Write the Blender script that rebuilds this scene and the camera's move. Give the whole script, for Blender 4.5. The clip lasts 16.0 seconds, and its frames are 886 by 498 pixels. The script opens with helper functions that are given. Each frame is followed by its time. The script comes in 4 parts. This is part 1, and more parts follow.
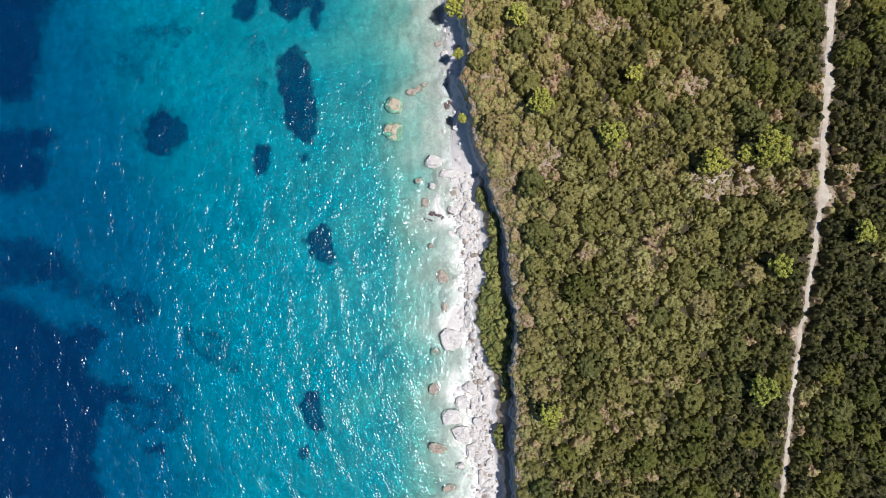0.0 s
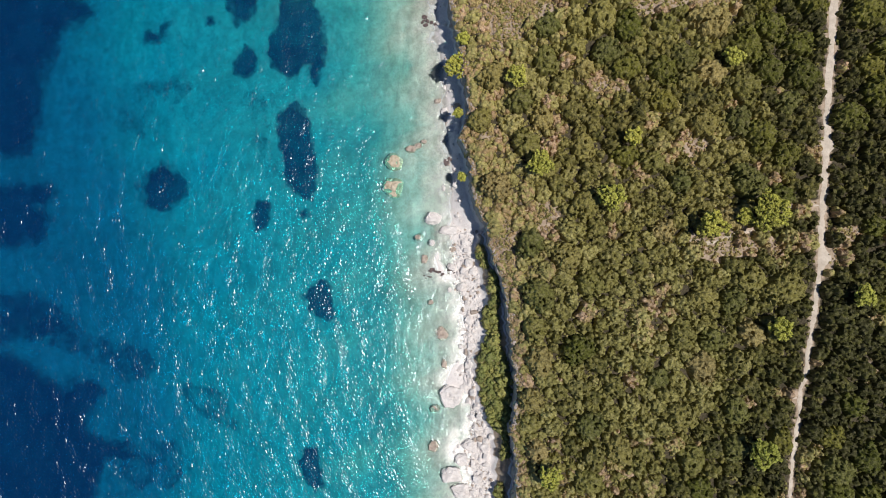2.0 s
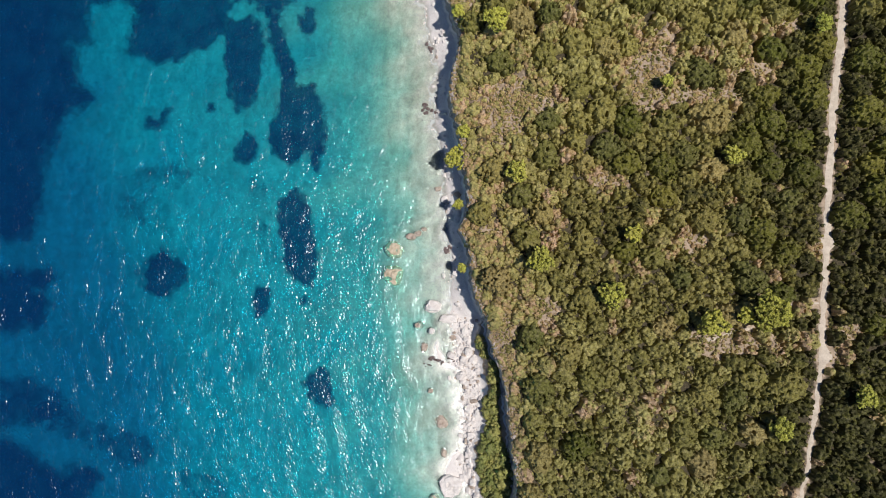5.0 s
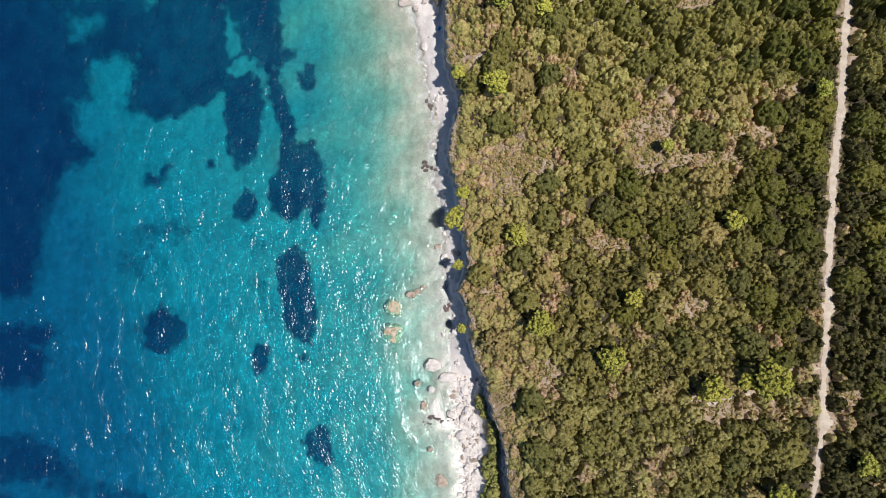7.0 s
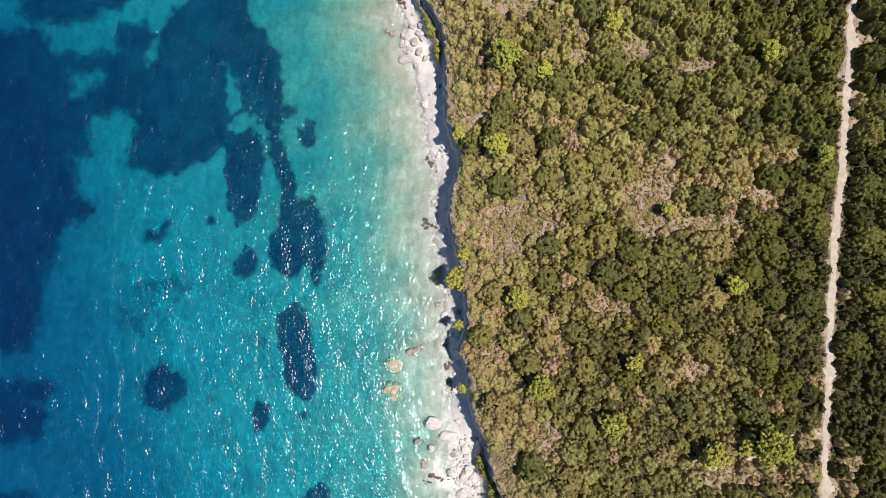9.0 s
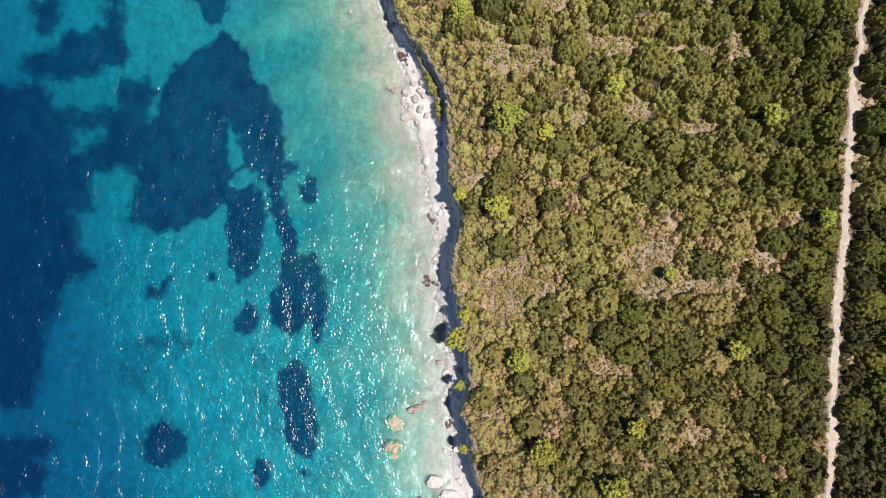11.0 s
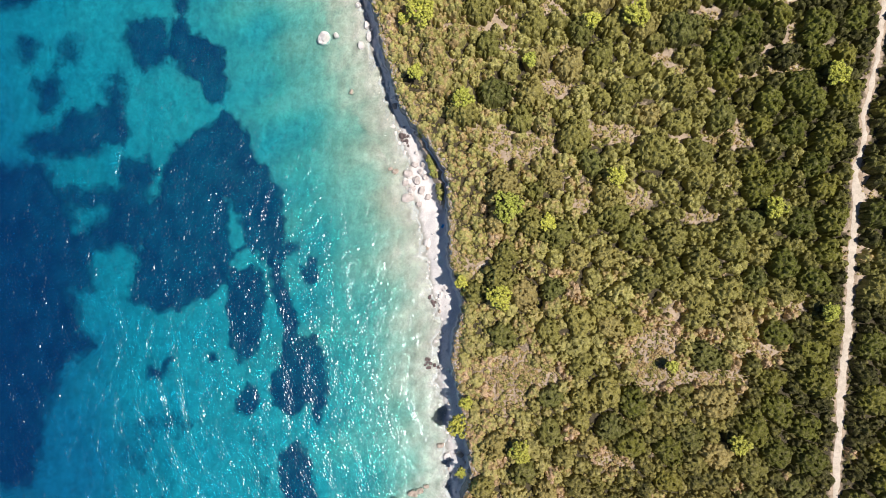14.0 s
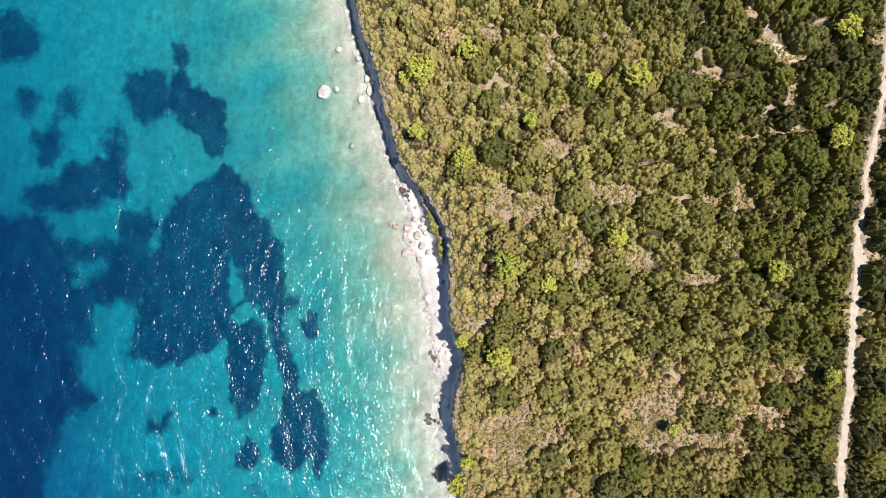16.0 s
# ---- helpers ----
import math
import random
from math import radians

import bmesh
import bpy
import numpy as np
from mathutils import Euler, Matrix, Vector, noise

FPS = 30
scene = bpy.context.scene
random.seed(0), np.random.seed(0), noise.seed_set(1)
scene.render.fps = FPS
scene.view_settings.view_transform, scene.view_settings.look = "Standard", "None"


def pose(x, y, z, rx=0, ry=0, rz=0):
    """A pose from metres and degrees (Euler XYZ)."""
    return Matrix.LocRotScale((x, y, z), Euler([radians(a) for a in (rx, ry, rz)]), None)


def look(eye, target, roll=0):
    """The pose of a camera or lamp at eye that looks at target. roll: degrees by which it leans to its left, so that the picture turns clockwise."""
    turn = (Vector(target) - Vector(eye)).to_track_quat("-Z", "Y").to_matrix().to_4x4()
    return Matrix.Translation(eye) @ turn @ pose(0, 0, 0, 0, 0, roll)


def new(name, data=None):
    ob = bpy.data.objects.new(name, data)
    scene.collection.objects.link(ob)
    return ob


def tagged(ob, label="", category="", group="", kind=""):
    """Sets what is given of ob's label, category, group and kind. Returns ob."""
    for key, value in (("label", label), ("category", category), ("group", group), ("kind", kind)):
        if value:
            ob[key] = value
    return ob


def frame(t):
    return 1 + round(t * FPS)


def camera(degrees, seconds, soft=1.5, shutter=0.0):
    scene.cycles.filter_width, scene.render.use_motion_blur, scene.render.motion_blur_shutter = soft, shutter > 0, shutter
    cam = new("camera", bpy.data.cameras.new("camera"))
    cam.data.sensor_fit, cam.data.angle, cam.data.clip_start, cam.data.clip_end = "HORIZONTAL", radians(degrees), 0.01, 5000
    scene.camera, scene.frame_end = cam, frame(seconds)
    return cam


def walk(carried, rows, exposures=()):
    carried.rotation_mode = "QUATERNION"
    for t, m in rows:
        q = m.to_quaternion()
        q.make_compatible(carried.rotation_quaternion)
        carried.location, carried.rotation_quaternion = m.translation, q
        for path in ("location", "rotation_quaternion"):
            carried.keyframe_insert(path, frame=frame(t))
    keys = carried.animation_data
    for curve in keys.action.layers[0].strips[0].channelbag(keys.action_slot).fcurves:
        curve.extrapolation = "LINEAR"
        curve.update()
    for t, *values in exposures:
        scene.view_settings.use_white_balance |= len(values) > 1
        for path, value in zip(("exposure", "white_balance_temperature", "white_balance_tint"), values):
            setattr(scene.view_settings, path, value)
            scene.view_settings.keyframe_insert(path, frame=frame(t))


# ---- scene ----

# ---------- camera: a drone that looks straight down and slides north along the shore ----------
cam = camera(59.7, 16.0, soft=0.6)
PATH = [
    (0.0, 1.070, 1.440, 189.757, -0.015, -0.003, 0.744),
    (0.5, 1.075, 4.069, 189.778, 0.229, 0.005, 0.715),
    (1.0, 1.063, 6.735, 189.794, 0.460, 0.012, 0.688),
    (1.5, 1.036, 9.491, 189.794, 0.669, -0.000, 0.763),
    (2.0, 0.994, 12.372, 189.808, 0.886, -0.008, 0.794),
    (2.5, 0.954, 15.349, 189.838, 1.059, -0.016, 0.833),
    (3.0, 0.930, 18.399, 189.886, 1.236, -0.013, 0.848),
    (3.5, 0.933, 21.521, 189.944, 1.402, 0.003, 0.858),
    (4.0, 0.941, 24.723, 189.983, 1.531, 0.026, 0.890),
    (6.5, 0.780, 41.625, 189.932, 1.815, 0.046, 0.926),
    (7.0, 0.775, 45.023, 189.965, 1.875, 0.056, 0.944),
    (7.5, 0.771, 48.423, 190.009, 1.927, 0.086, 0.917),
    (8.0, 0.759, 51.821, 190.067, 1.984, 0.096, 0.931),
    (8.5, 0.762, 55.211, 190.108, 2.037, 0.114, 0.909),
    (9.0, 0.776, 58.552, 190.131, 2.077, 0.155, 0.978),
    (11.5, 0.997, 74.636, 190.301, 2.525, 0.408, 1.025),
    (12.0, 1.012, 77.895, 190.337, 2.548, 0.437, 1.076),
    (12.5, 1.007, 81.173, 190.409, 2.572, 0.480, 1.065),
    (13.0, 0.986, 84.505, 190.472, 2.580, 0.509, 1.101),
    (13.5, 0.934, 87.885, 190.535, 2.577, 0.526, 1.091),
    (14.0, 0.878, 91.337, 190.583, 2.556, 0.546, 1.085),
    (14.5, 0.829, 94.825, 190.660, 2.524, 0.561, 1.087),
    (15.0, 0.799, 98.359, 190.710, 2.492, 0.594, 1.096),
    (15.5, 0.764, 101.927, 190.741, 2.438, 0.613, 1.122),
    (16.0, 0.725, 105.497, 190.772, 2.397, 0.618, 1.127),
]
walk(cam, [(t, pose(x, y, z, rx, ry, rz)) for t, x, y, z, rx, ry, rz in PATH],
     exposures=[(0.0, -0.08, 6100, 10), (0.5, -0.13, 6350, 11), (1.2, -0.14, 6420, 11), (4.0, -0.14, 6460, 11), (7.5, -0.02, 6520, 12), (11.5, 0.12, 6600, 12), (14.0, 0.27, 6600, 12), (16.0, 0.34, 6600, 12)])

# ---------- world and sun ----------
SUN_EL, SUN_AZ = 70.0, -10.0          # degrees; azimuth counted from +x towards +y
world = bpy.data.worlds.new("sky")
scene.world = world
world.use_nodes = True
wn = world.node_tree.nodes
sky = wn.new("ShaderNodeTexSky")
sky.sky_type, sky.sun_disc = "NISHITA", False
sky.air_density, sky.dust_density, sky.ozone_density = 0.8, 0.0, 9.0
sky.sun_elevation, sky.sun_rotation = radians(SUN_EL), radians(90.0 - SUN_AZ)
world.node_tree.links.new(sky.outputs[0], wn["Background"].inputs[0])
wn["Background"].inputs[1].default_value = 0.053
sun = new("sun", bpy.data.lights.new("sun", "SUN"))
sun.data.energy, sun.data.angle, sun.data.color = 4.25, radians(0.53), (1.0, 0.965, 0.91)
to_sun = Vector((math.cos(radians(SUN_EL)) * math.cos(radians(SUN_AZ)), math.cos(radians(SUN_EL)) * math.sin(radians(SUN_AZ)), math.sin(radians(SUN_EL))))
sun.matrix_world = look(to_sun * 400, (0, 0, 0))


# ---------- materials ----------
class Nodes:
    """Short calls for building a node material."""

    def __init__(self, name):
        self.mat = bpy.data.materials.new(name)
        self.mat.use_nodes = True
        self.t = self.mat.node_tree
        self.bsdf = self.t.nodes["Principled BSDF"]
        self.out = self.t.nodes["Material Output"]
        self.pos = self.add("ShaderNodeNewGeometry")

    def add(self, kind, **inputs):
        n = self.t.nodes.new(kind)
        for k, v in inputs.items():
            self.put(n, k, v)
        return n

    def put(self, n, k, v):
        s = n.inputs[int(k[1:])] if k[0] == "i" and k[1:].isdigit() else n.inputs[k]
        if isinstance(v, bpy.types.NodeSocket):
            self.t.links.new(v, s)
        else:
            s.default_value = v

    def noise(self, scale, detail=4.0, rough=0.55, vec=None, distortion=0.0):
        n = self.add("ShaderNodeTexNoise", Scale=scale, Detail=detail, Roughness=rough, Distortion=distortion)
        self.t.links.new(vec or self.pos.outputs["Position"], n.inputs["Vector"])
        return n.outputs[0]

    def ramp(self, fac, stops, interp="LINEAR"):
        n = self.add("ShaderNodeValToRGB", i0=fac)
        r = n.color_ramp
        r.interpolation = interp
        while len(r.elements) < len(stops):
            r.elements.new(0.5)
        for e, (p, c) in zip(r.elements, stops):
            e.position = p
            e.color = (*c, 1) if not isinstance(c, float) else (c, c, c, 1)
        return n.outputs[0]

    def mix(self, fac, a, b, blend="MIX"):
        n = self.t.nodes.new("ShaderNodeMix")
        n.data_type, n.blend_type = "RGBA", blend
        for k, v in ((0, fac), (6, a), (7, b)):
            if isinstance(v, bpy.types.NodeSocket):
                self.t.links.new(v, n.inputs[k])
            else:
                n.inputs[k].default_value = v if k == 0 else (*v, 1)
        return n.outputs[2]

    def math(self, op, a, b=0.0, c=0.0, clamp=False):
        n = self.add("ShaderNodeMath", i0=a, i1=b, i2=c)
        n.operation, n.use_clamp = op, clamp
        return n.outputs[0]

    def attr(self, name):
        n = self.t.nodes.new("ShaderNodeAttribute")
        n.attribute_name = name
        return n.outputs["Fac"]

    def bump(self, height, strength, distance, normal=None):
        n = self.add("ShaderNodeBump", Height=height, Strength=strength, Distance=distance)
        if normal:
            self.put(n, "Normal", normal)
        return n.outputs[0]

    def finish(self, colour, rough=0.9, normal=None, spec=0.3):
        self.put(self.bsdf, "Base Color", colour if isinstance(colour, bpy.types.NodeSocket) else (*colour, 1))
        self.put(self.bsdf, "Roughness", rough)
        self.put(self.bsdf, "Specular IOR Level", spec)
        if normal:
            self.put(self.bsdf, "Normal", normal)
        return self.mat


def coast_material():
    """Sand and white pebbles below, limestone with its shade painted in on the steep face, dry reddish soil on the
    plateau.
    """
    n = Nodes("coast")
    big, mid, fine = n.noise(0.09, 5), n.noise(0.6, 6, 0.65), n.noise(3.5, 5, 0.7)
    sand = n.mix(n.ramp(mid, [(0.3, 0.0), (0.7, 1.0)]), (0.355, 0.355, 0.335), (0.55, 0.55, 0.52))
    shelf = n.mix(n.ramp(mid, [(0.3, 0.0), (0.7, 1.0)]), (0.305, 0.298, 0.265), (0.465, 0.455, 0.405))
    sand = n.mix(n.attr("north"), sand, shelf)
    sand = n.mix(n.ramp(big, [(0.48, 0.0), (0.62, 0.28)]), sand, (0.20, 0.20, 0.16))
    # Wave light mottling put into the sand colour: broad streaks, then fine cobble grain.
    wave_map = n.add("ShaderNodeMapping", Vector=n.pos.outputs["Position"])
    wave_map.inputs["Rotation"].default_value = (0, 0, radians(-18))
    wave_map.inputs["Scale"].default_value = (1.0, 0.42, 1.0)
    wave_mottle, cobble = n.noise(0.55, 2, 0.5, wave_map.outputs[0], 0.6), n.noise(1.9, 2, 0.42)
    sand = n.mix(1.0, sand, n.ramp(wave_mottle, [(0.34, 0.82), (0.52, 0.98), (0.68, 1.05)]), "MULTIPLY")
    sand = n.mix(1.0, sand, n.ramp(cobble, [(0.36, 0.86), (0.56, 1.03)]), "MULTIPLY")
    sand = n.mix(n.ramp(fine, [(0.42, 0.0), (0.7, 0.35)]), sand, (0.19, 0.165, 0.13))
    pebble = n.mix(n.ramp(fine, [(0.35, 0.0), (0.65, 1.0)]), (0.70, 0.648, 0.615), (0.91, 0.855, 0.82))
    pebble = n.mix(n.ramp(mid, [(0.45, 0.0), (0.75, 0.45)]), pebble, (0.62, 0.545, 0.51))
    soil = n.mix(n.ramp(mid, [(0.3, 0.0), (0.7, 1.0)]), (0.25, 0.185, 0.13), (0.52, 0.40, 0.295))
    soil = n.mix(n.ramp(fine, [(0.5, 0.0), (0.72, 0.8)]), soil, (0.60, 0.50, 0.40))
    # Ground between bushes kept near black: gap shade put into the litter colour.
    shaded_litter = n.mix(n.ramp(fine, [(0.35, 0.0), (0.7, 1.0)]), (0.026, 0.022, 0.012), (0.13, 0.105, 0.065))
    soil = n.mix(n.ramp(n.math("ADD", n.attr("bare"), n.math("MULTIPLY", n.math("SUBTRACT", mid, 0.5), 0.6)), [(0.3, 0.0), (0.5, 1.0)]), shaded_litter, soil)
    # Face rock darkened: the cliff's own shade is put into its colour.
    rock = n.mix(n.ramp(mid, [(0.3, 0.0), (0.7, 1.0)]), (0.20, 0.19, 0.19), (0.40, 0.385, 0.38))
    rock = n.mix(n.ramp(big, [(0.45, 0.0), (0.6, 0.35)]), rock, (0.38, 0.31, 0.25))
    low = n.mix(n.attr("beach"), sand, pebble)
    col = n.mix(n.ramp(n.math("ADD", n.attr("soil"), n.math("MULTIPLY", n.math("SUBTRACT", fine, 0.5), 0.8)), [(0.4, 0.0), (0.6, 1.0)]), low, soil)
    col = n.mix(n.attr("rock"), col, rock)
    return n.finish(col, 0.92, n.bump(n.math("ADD", n.math("MULTIPLY", mid, 0.6), n.math("MULTIPLY", fine, 0.35)), 0.7, 0.35))


def water_material():
    """Clear sea: rippled reflecting surface, tint that grows with the depth below it."""
    n = Nodes("sea_water")
    depth = n.math("DIVIDE", n.attr("depth"), 12.0)
    tint = n.ramp(depth, [(0.0, (1.0, 1.0, 1.0)), (0.05, (0.71, 0.88, 0.83)), (0.12, (0.37, 0.79, 0.735)), (0.22, (0.10, 0.73, 0.71)), (0.30, (0.026, 0.655, 0.75)),
                          (0.42, (0.004, 0.525, 0.70)), (0.6, (0.001, 0.275, 0.49)), (1.0, (0.0, 0.15, 0.32))])
    map_a = n.add("ShaderNodeMapping", Vector=n.pos.outputs["Position"])
    map_a.inputs["Rotation"].default_value = (0, 0, radians(-25))
    map_b = n.add("ShaderNodeMapping", Vector=map_a.outputs[0])
    map_b.inputs["Scale"].default_value = (1.0, 0.58, 1.0)
    v = map_b.outputs[0]
    chop = n.noise(0.85, 0, 0.5, v)
    ripple = n.noise(2.1, 0, 0.5, v)
    fine = n.noise(6.5, 0, 0.5, v)
    h = n.math("ADD", n.math("MULTIPLY", chop, 0.08), n.math("ADD", n.math("MULTIPLY", ripple, 0.158), n.math("MULTIPLY", fine, 0.014)))
    h = n.math("MULTIPLY", h, n.ramp(n.math("DIVIDE", n.attr("depth"), 2.4), [(0.0, 0.45), (1.0, 1.0)]))
    nor = n.bump(h, 1.0, 1.0)
    soft = n.bump(h, 0.5, 1.0)
    gloss = n.add("ShaderNodeBsdfGlossy", Roughness=0.20, Normal=nor)
    gloss.inputs["Color"].default_value = (0.84, 0.94, 1, 1)
    refr = n.add("ShaderNodeBsdfRefraction", Color=tint, Roughness=0.25, IOR=1.33, Normal=soft)
    body = n.add("ShaderNodeBsdfDiffuse")
    body.inputs["Color"].default_value = (0.002, 0.050, 0.196, 1)
    deep = n.ramp(depth, [(0.0, 0.0), (0.12, 0.08), (0.25, 0.31), (0.45, 0.29), (1.0, 0.36)])
    under = n.add("ShaderNodeMixShader", i0=deep, i1=refr.outputs[0], i2=body.outputs[0])
    foam = n.add("ShaderNodeBsdfDiffuse")
    foam.inputs["Color"].default_value = (0.60, 0.65, 0.66, 1)
    edge = n.ramp(n.math("DIVIDE", n.attr("depth"), 1.1), [(0.0, 0.55), (0.13, 0.22), (0.3, 0.14), (1.0, 0.0)])
    froth = n.math("ADD", edge, n.math("MULTIPLY", n.math("SUBTRACT", n.noise(0.8, 6, 0.72, v), 0.5), 1.0))
    under = n.add("ShaderNodeMixShader", i0=n.ramp(froth, [(0.16, 0.0), (0.46, 0.5)]), i1=under.outputs[0], i2=foam.outputs[0])
    fres = n.add("ShaderNodeFresnel", IOR=1.33, Normal=nor)
    top = n.add("ShaderNodeMixShader", i0=fres.outputs[0], i1=under.outputs[0], i2=gloss.outputs[0])
    n.t.links.new(top.outputs[0], n.out.inputs["Surface"])
    return n.mat


def foliage(name, stops, per_object=False):
    """Leaves: the plant's hue, varied leaf by leaf, dappled by noise and brighter towards the north, dull, with a
    little light through them.
    """
    n = Nodes(name)
    if per_object:
        own = n.t.nodes.new("ShaderNodeObjectInfo").outputs["Random"]
    else:
        own = n.attr("plant")
    leaf = n.pos.outputs["Random Per Island"]
    col = n.ramp(own, stops)
    col = n.mix(n.ramp(leaf, [(0.0, 0.0), (1.0, 0.55)]), col, (0.62, 0.62, 0.60), "MULTIPLY")
    col = n.mix(n.ramp(n.noise(1.3, 3), [(0.45, 0.0), (0.75, 0.35)]), col, (0.31, 0.28, 0.14))
    # Noise grain: leaf tone, and the shade of small gaps put into the colour.
    col = n.mix(1.0, col, n.ramp(n.noise(3.6, 4, 0.7), [(0.38, 0.58), (0.50, 0.98), (0.63, 1.22)]), "MULTIPLY")
    # Multiplies the leaf colour brighter towards the north.
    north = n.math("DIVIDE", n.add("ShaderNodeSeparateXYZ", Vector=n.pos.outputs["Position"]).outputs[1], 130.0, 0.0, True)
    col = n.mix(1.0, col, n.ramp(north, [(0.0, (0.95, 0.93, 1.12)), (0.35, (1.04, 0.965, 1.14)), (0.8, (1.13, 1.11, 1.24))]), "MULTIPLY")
    n.finish(col, 0.75, None, 0.25)
    return n.mat


SCRUB = [(0.0, (0.050, 0.052, 0.010)), (0.2, (0.112, 0.112, 0.021)), (0.45, (0.232, 0.214, 0.047)), (0.65, (0.345, 0.322, 0.090)),
         (0.82, (0.420, 0.390, 0.118)), (0.90, (0.43, 0.315, 0.125)), (1.0, (0.57, 0.41, 0.225))]
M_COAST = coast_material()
M_WATER = water_material()
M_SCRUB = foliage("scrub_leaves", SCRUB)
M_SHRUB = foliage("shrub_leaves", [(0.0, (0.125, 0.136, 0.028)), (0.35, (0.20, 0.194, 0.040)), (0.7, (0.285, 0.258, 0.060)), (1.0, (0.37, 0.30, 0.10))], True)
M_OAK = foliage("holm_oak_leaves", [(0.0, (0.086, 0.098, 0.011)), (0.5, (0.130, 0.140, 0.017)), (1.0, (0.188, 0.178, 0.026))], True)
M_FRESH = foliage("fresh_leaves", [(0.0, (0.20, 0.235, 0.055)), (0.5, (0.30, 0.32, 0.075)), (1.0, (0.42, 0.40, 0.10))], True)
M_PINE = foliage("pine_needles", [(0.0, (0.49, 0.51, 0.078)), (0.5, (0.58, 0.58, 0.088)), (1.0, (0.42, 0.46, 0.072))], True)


def simple(name, a, b, scale, rough=0.9, bump=0.3):
    n = Nodes(name)
    f, g = n.noise(scale, 6, 0.65), n.noise(scale * 6, 4, 0.7)
    col = n.mix(n.ramp(f, [(0.32, 0.0), (0.68, 1.0)]), a, b)
    col = n.mix(n.ramp(g, [(0.5, 0.0), (0.75, 0.5)]), col, tuple(v * 0.55 for v in a))
    return n.finish(col, rough, n.bump(n.math("ADD", f, n.math("MULTIPLY", g, 0.4)), 0.8, bump))


M_BARK = simple("bark", (0.10, 0.07, 0.05), (0.22, 0.17, 0.13), 2.0)
M_PALE_ROCK = simple("white_limestone", (0.64, 0.58, 0.545), (0.86, 0.81, 0.775), 0.7)
M_DARK_ROCK = simple("brown_algae_rock", (0.32, 0.25, 0.20), (0.60, 0.50, 0.42), 1.1)
M_TAN_ROCK = simple("tan_algae_rock", (0.42, 0.33, 0.22), (0.70, 0.60, 0.47), 1.1)
M_PINK_ROCK = simple("pinkish_limestone", (0.46, 0.39, 0.355), (0.74, 0.665, 0.625), 0.9)
M_WEED = simple("weed_dark_rock", (0.07, 0.05, 0.05), (0.24, 0.18, 0.17), 1.6)
M_RIM = simple("grey_limestone", (0.34, 0.29, 0.265), (0.62, 0.54, 0.50), 1.3)
M_TRACK = simple("trail_dust", (0.50, 0.42, 0.335), (0.70, 0.61, 0.51), 0.5, 0.95, 0.05)


def seagrass_material():
    """Dark ribbon leaves that stand close in the middle of a meadow and thin out to open sand at its rim, which also
    paints the water's blur.
    """
    n = Nodes("seagrass")
    big, blade = n.noise(0.16, 5, 0.6), n.noise(1.6, 3, 0.6)
    col = n.mix(n.ramp(big, [(0.35, 0.0), (0.65, 1.0)]), (0.016, 0.031, 0.041), (0.054, 0.086, 0.100))
    n.finish(col, 0.9, n.bump(blade, 0.7, 0.3))
    cover = n.ramp(n.math("ADD", n.attr("dense"), n.math("ADD", n.math("MULTIPLY", n.math("SUBTRACT", blade, 0.5), 0.5), n.math("MULTIPLY", n.math("SUBTRACT", n.noise(0.3, 3, 0.6), 0.5), 0.7))), [(0.25, 0.0), (0.52, 0.55), (0.80, 1.0)])
    n.put(n.bsdf, "Alpha", cover)
    return n.mat


M_GRASS = seagrass_material()


# ---------- helpers ----------
def np_mesh(name, verts, faces, material, attrs=None, smooth=False):
    """A mesh from arrays; faces is an array of n x 3 or n x 4."""
    me = bpy.data.meshes.new(name)
    k = faces.shape[1]
    me.vertices.add(len(verts))
    me.vertices.foreach_set("co", np.ascontiguousarray(verts, np.float32).ravel())
    me.loops.add(faces.size)
    me.loops.foreach_set("vertex_index", np.ascontiguousarray(faces, np.int32).ravel())
    me.polygons.add(len(faces))
    me.polygons.foreach_set("loop_start", np.arange(0, faces.size, k, dtype=np.int32))
    for key, values in (attrs or {}).items():
        me.attributes.new(key, "FLOAT", "POINT").data.foreach_set("value", np.ascontiguousarray(values, np.float32))
    me.update(calc_edges=True)
    me.polygons.foreach_set("use_smooth", np.full(len(faces), smooth))
    me.materials.append(material)
    return me


def part(name, bm, material, parent=None, label=""):
    me = bpy.data.meshes.new(name)
    bm.to_mesh(me)
    bm.free()
    me.materials.append(material)
    ob = new(name, me)
    ob.parent = parent
    return tagged(ob, label) if label else ob




def wobble(x, y, scale, seed):
    """Smooth noise from -1 to 1 out of a few turned waves."""
    r = np.random.default_rng(seed)
    s = np.zeros(np.broadcast(x, y).shape)
    for k in range(7):
        a, f, p = r.uniform(0, 6.283), scale * r.uniform(0.6, 2.2), r.uniform(0, 6.283)
        s = s + np.sin((x * math.cos(a) + y * math.sin(a)) * f + p) / 3.0
    return s


# ---------- the coast's lines, as x over y ----------
def line(text):
    p = np.array([[float(v) for v in q.split(",")] for q in text.split()])
    return p[:, 0], p[:, 1]


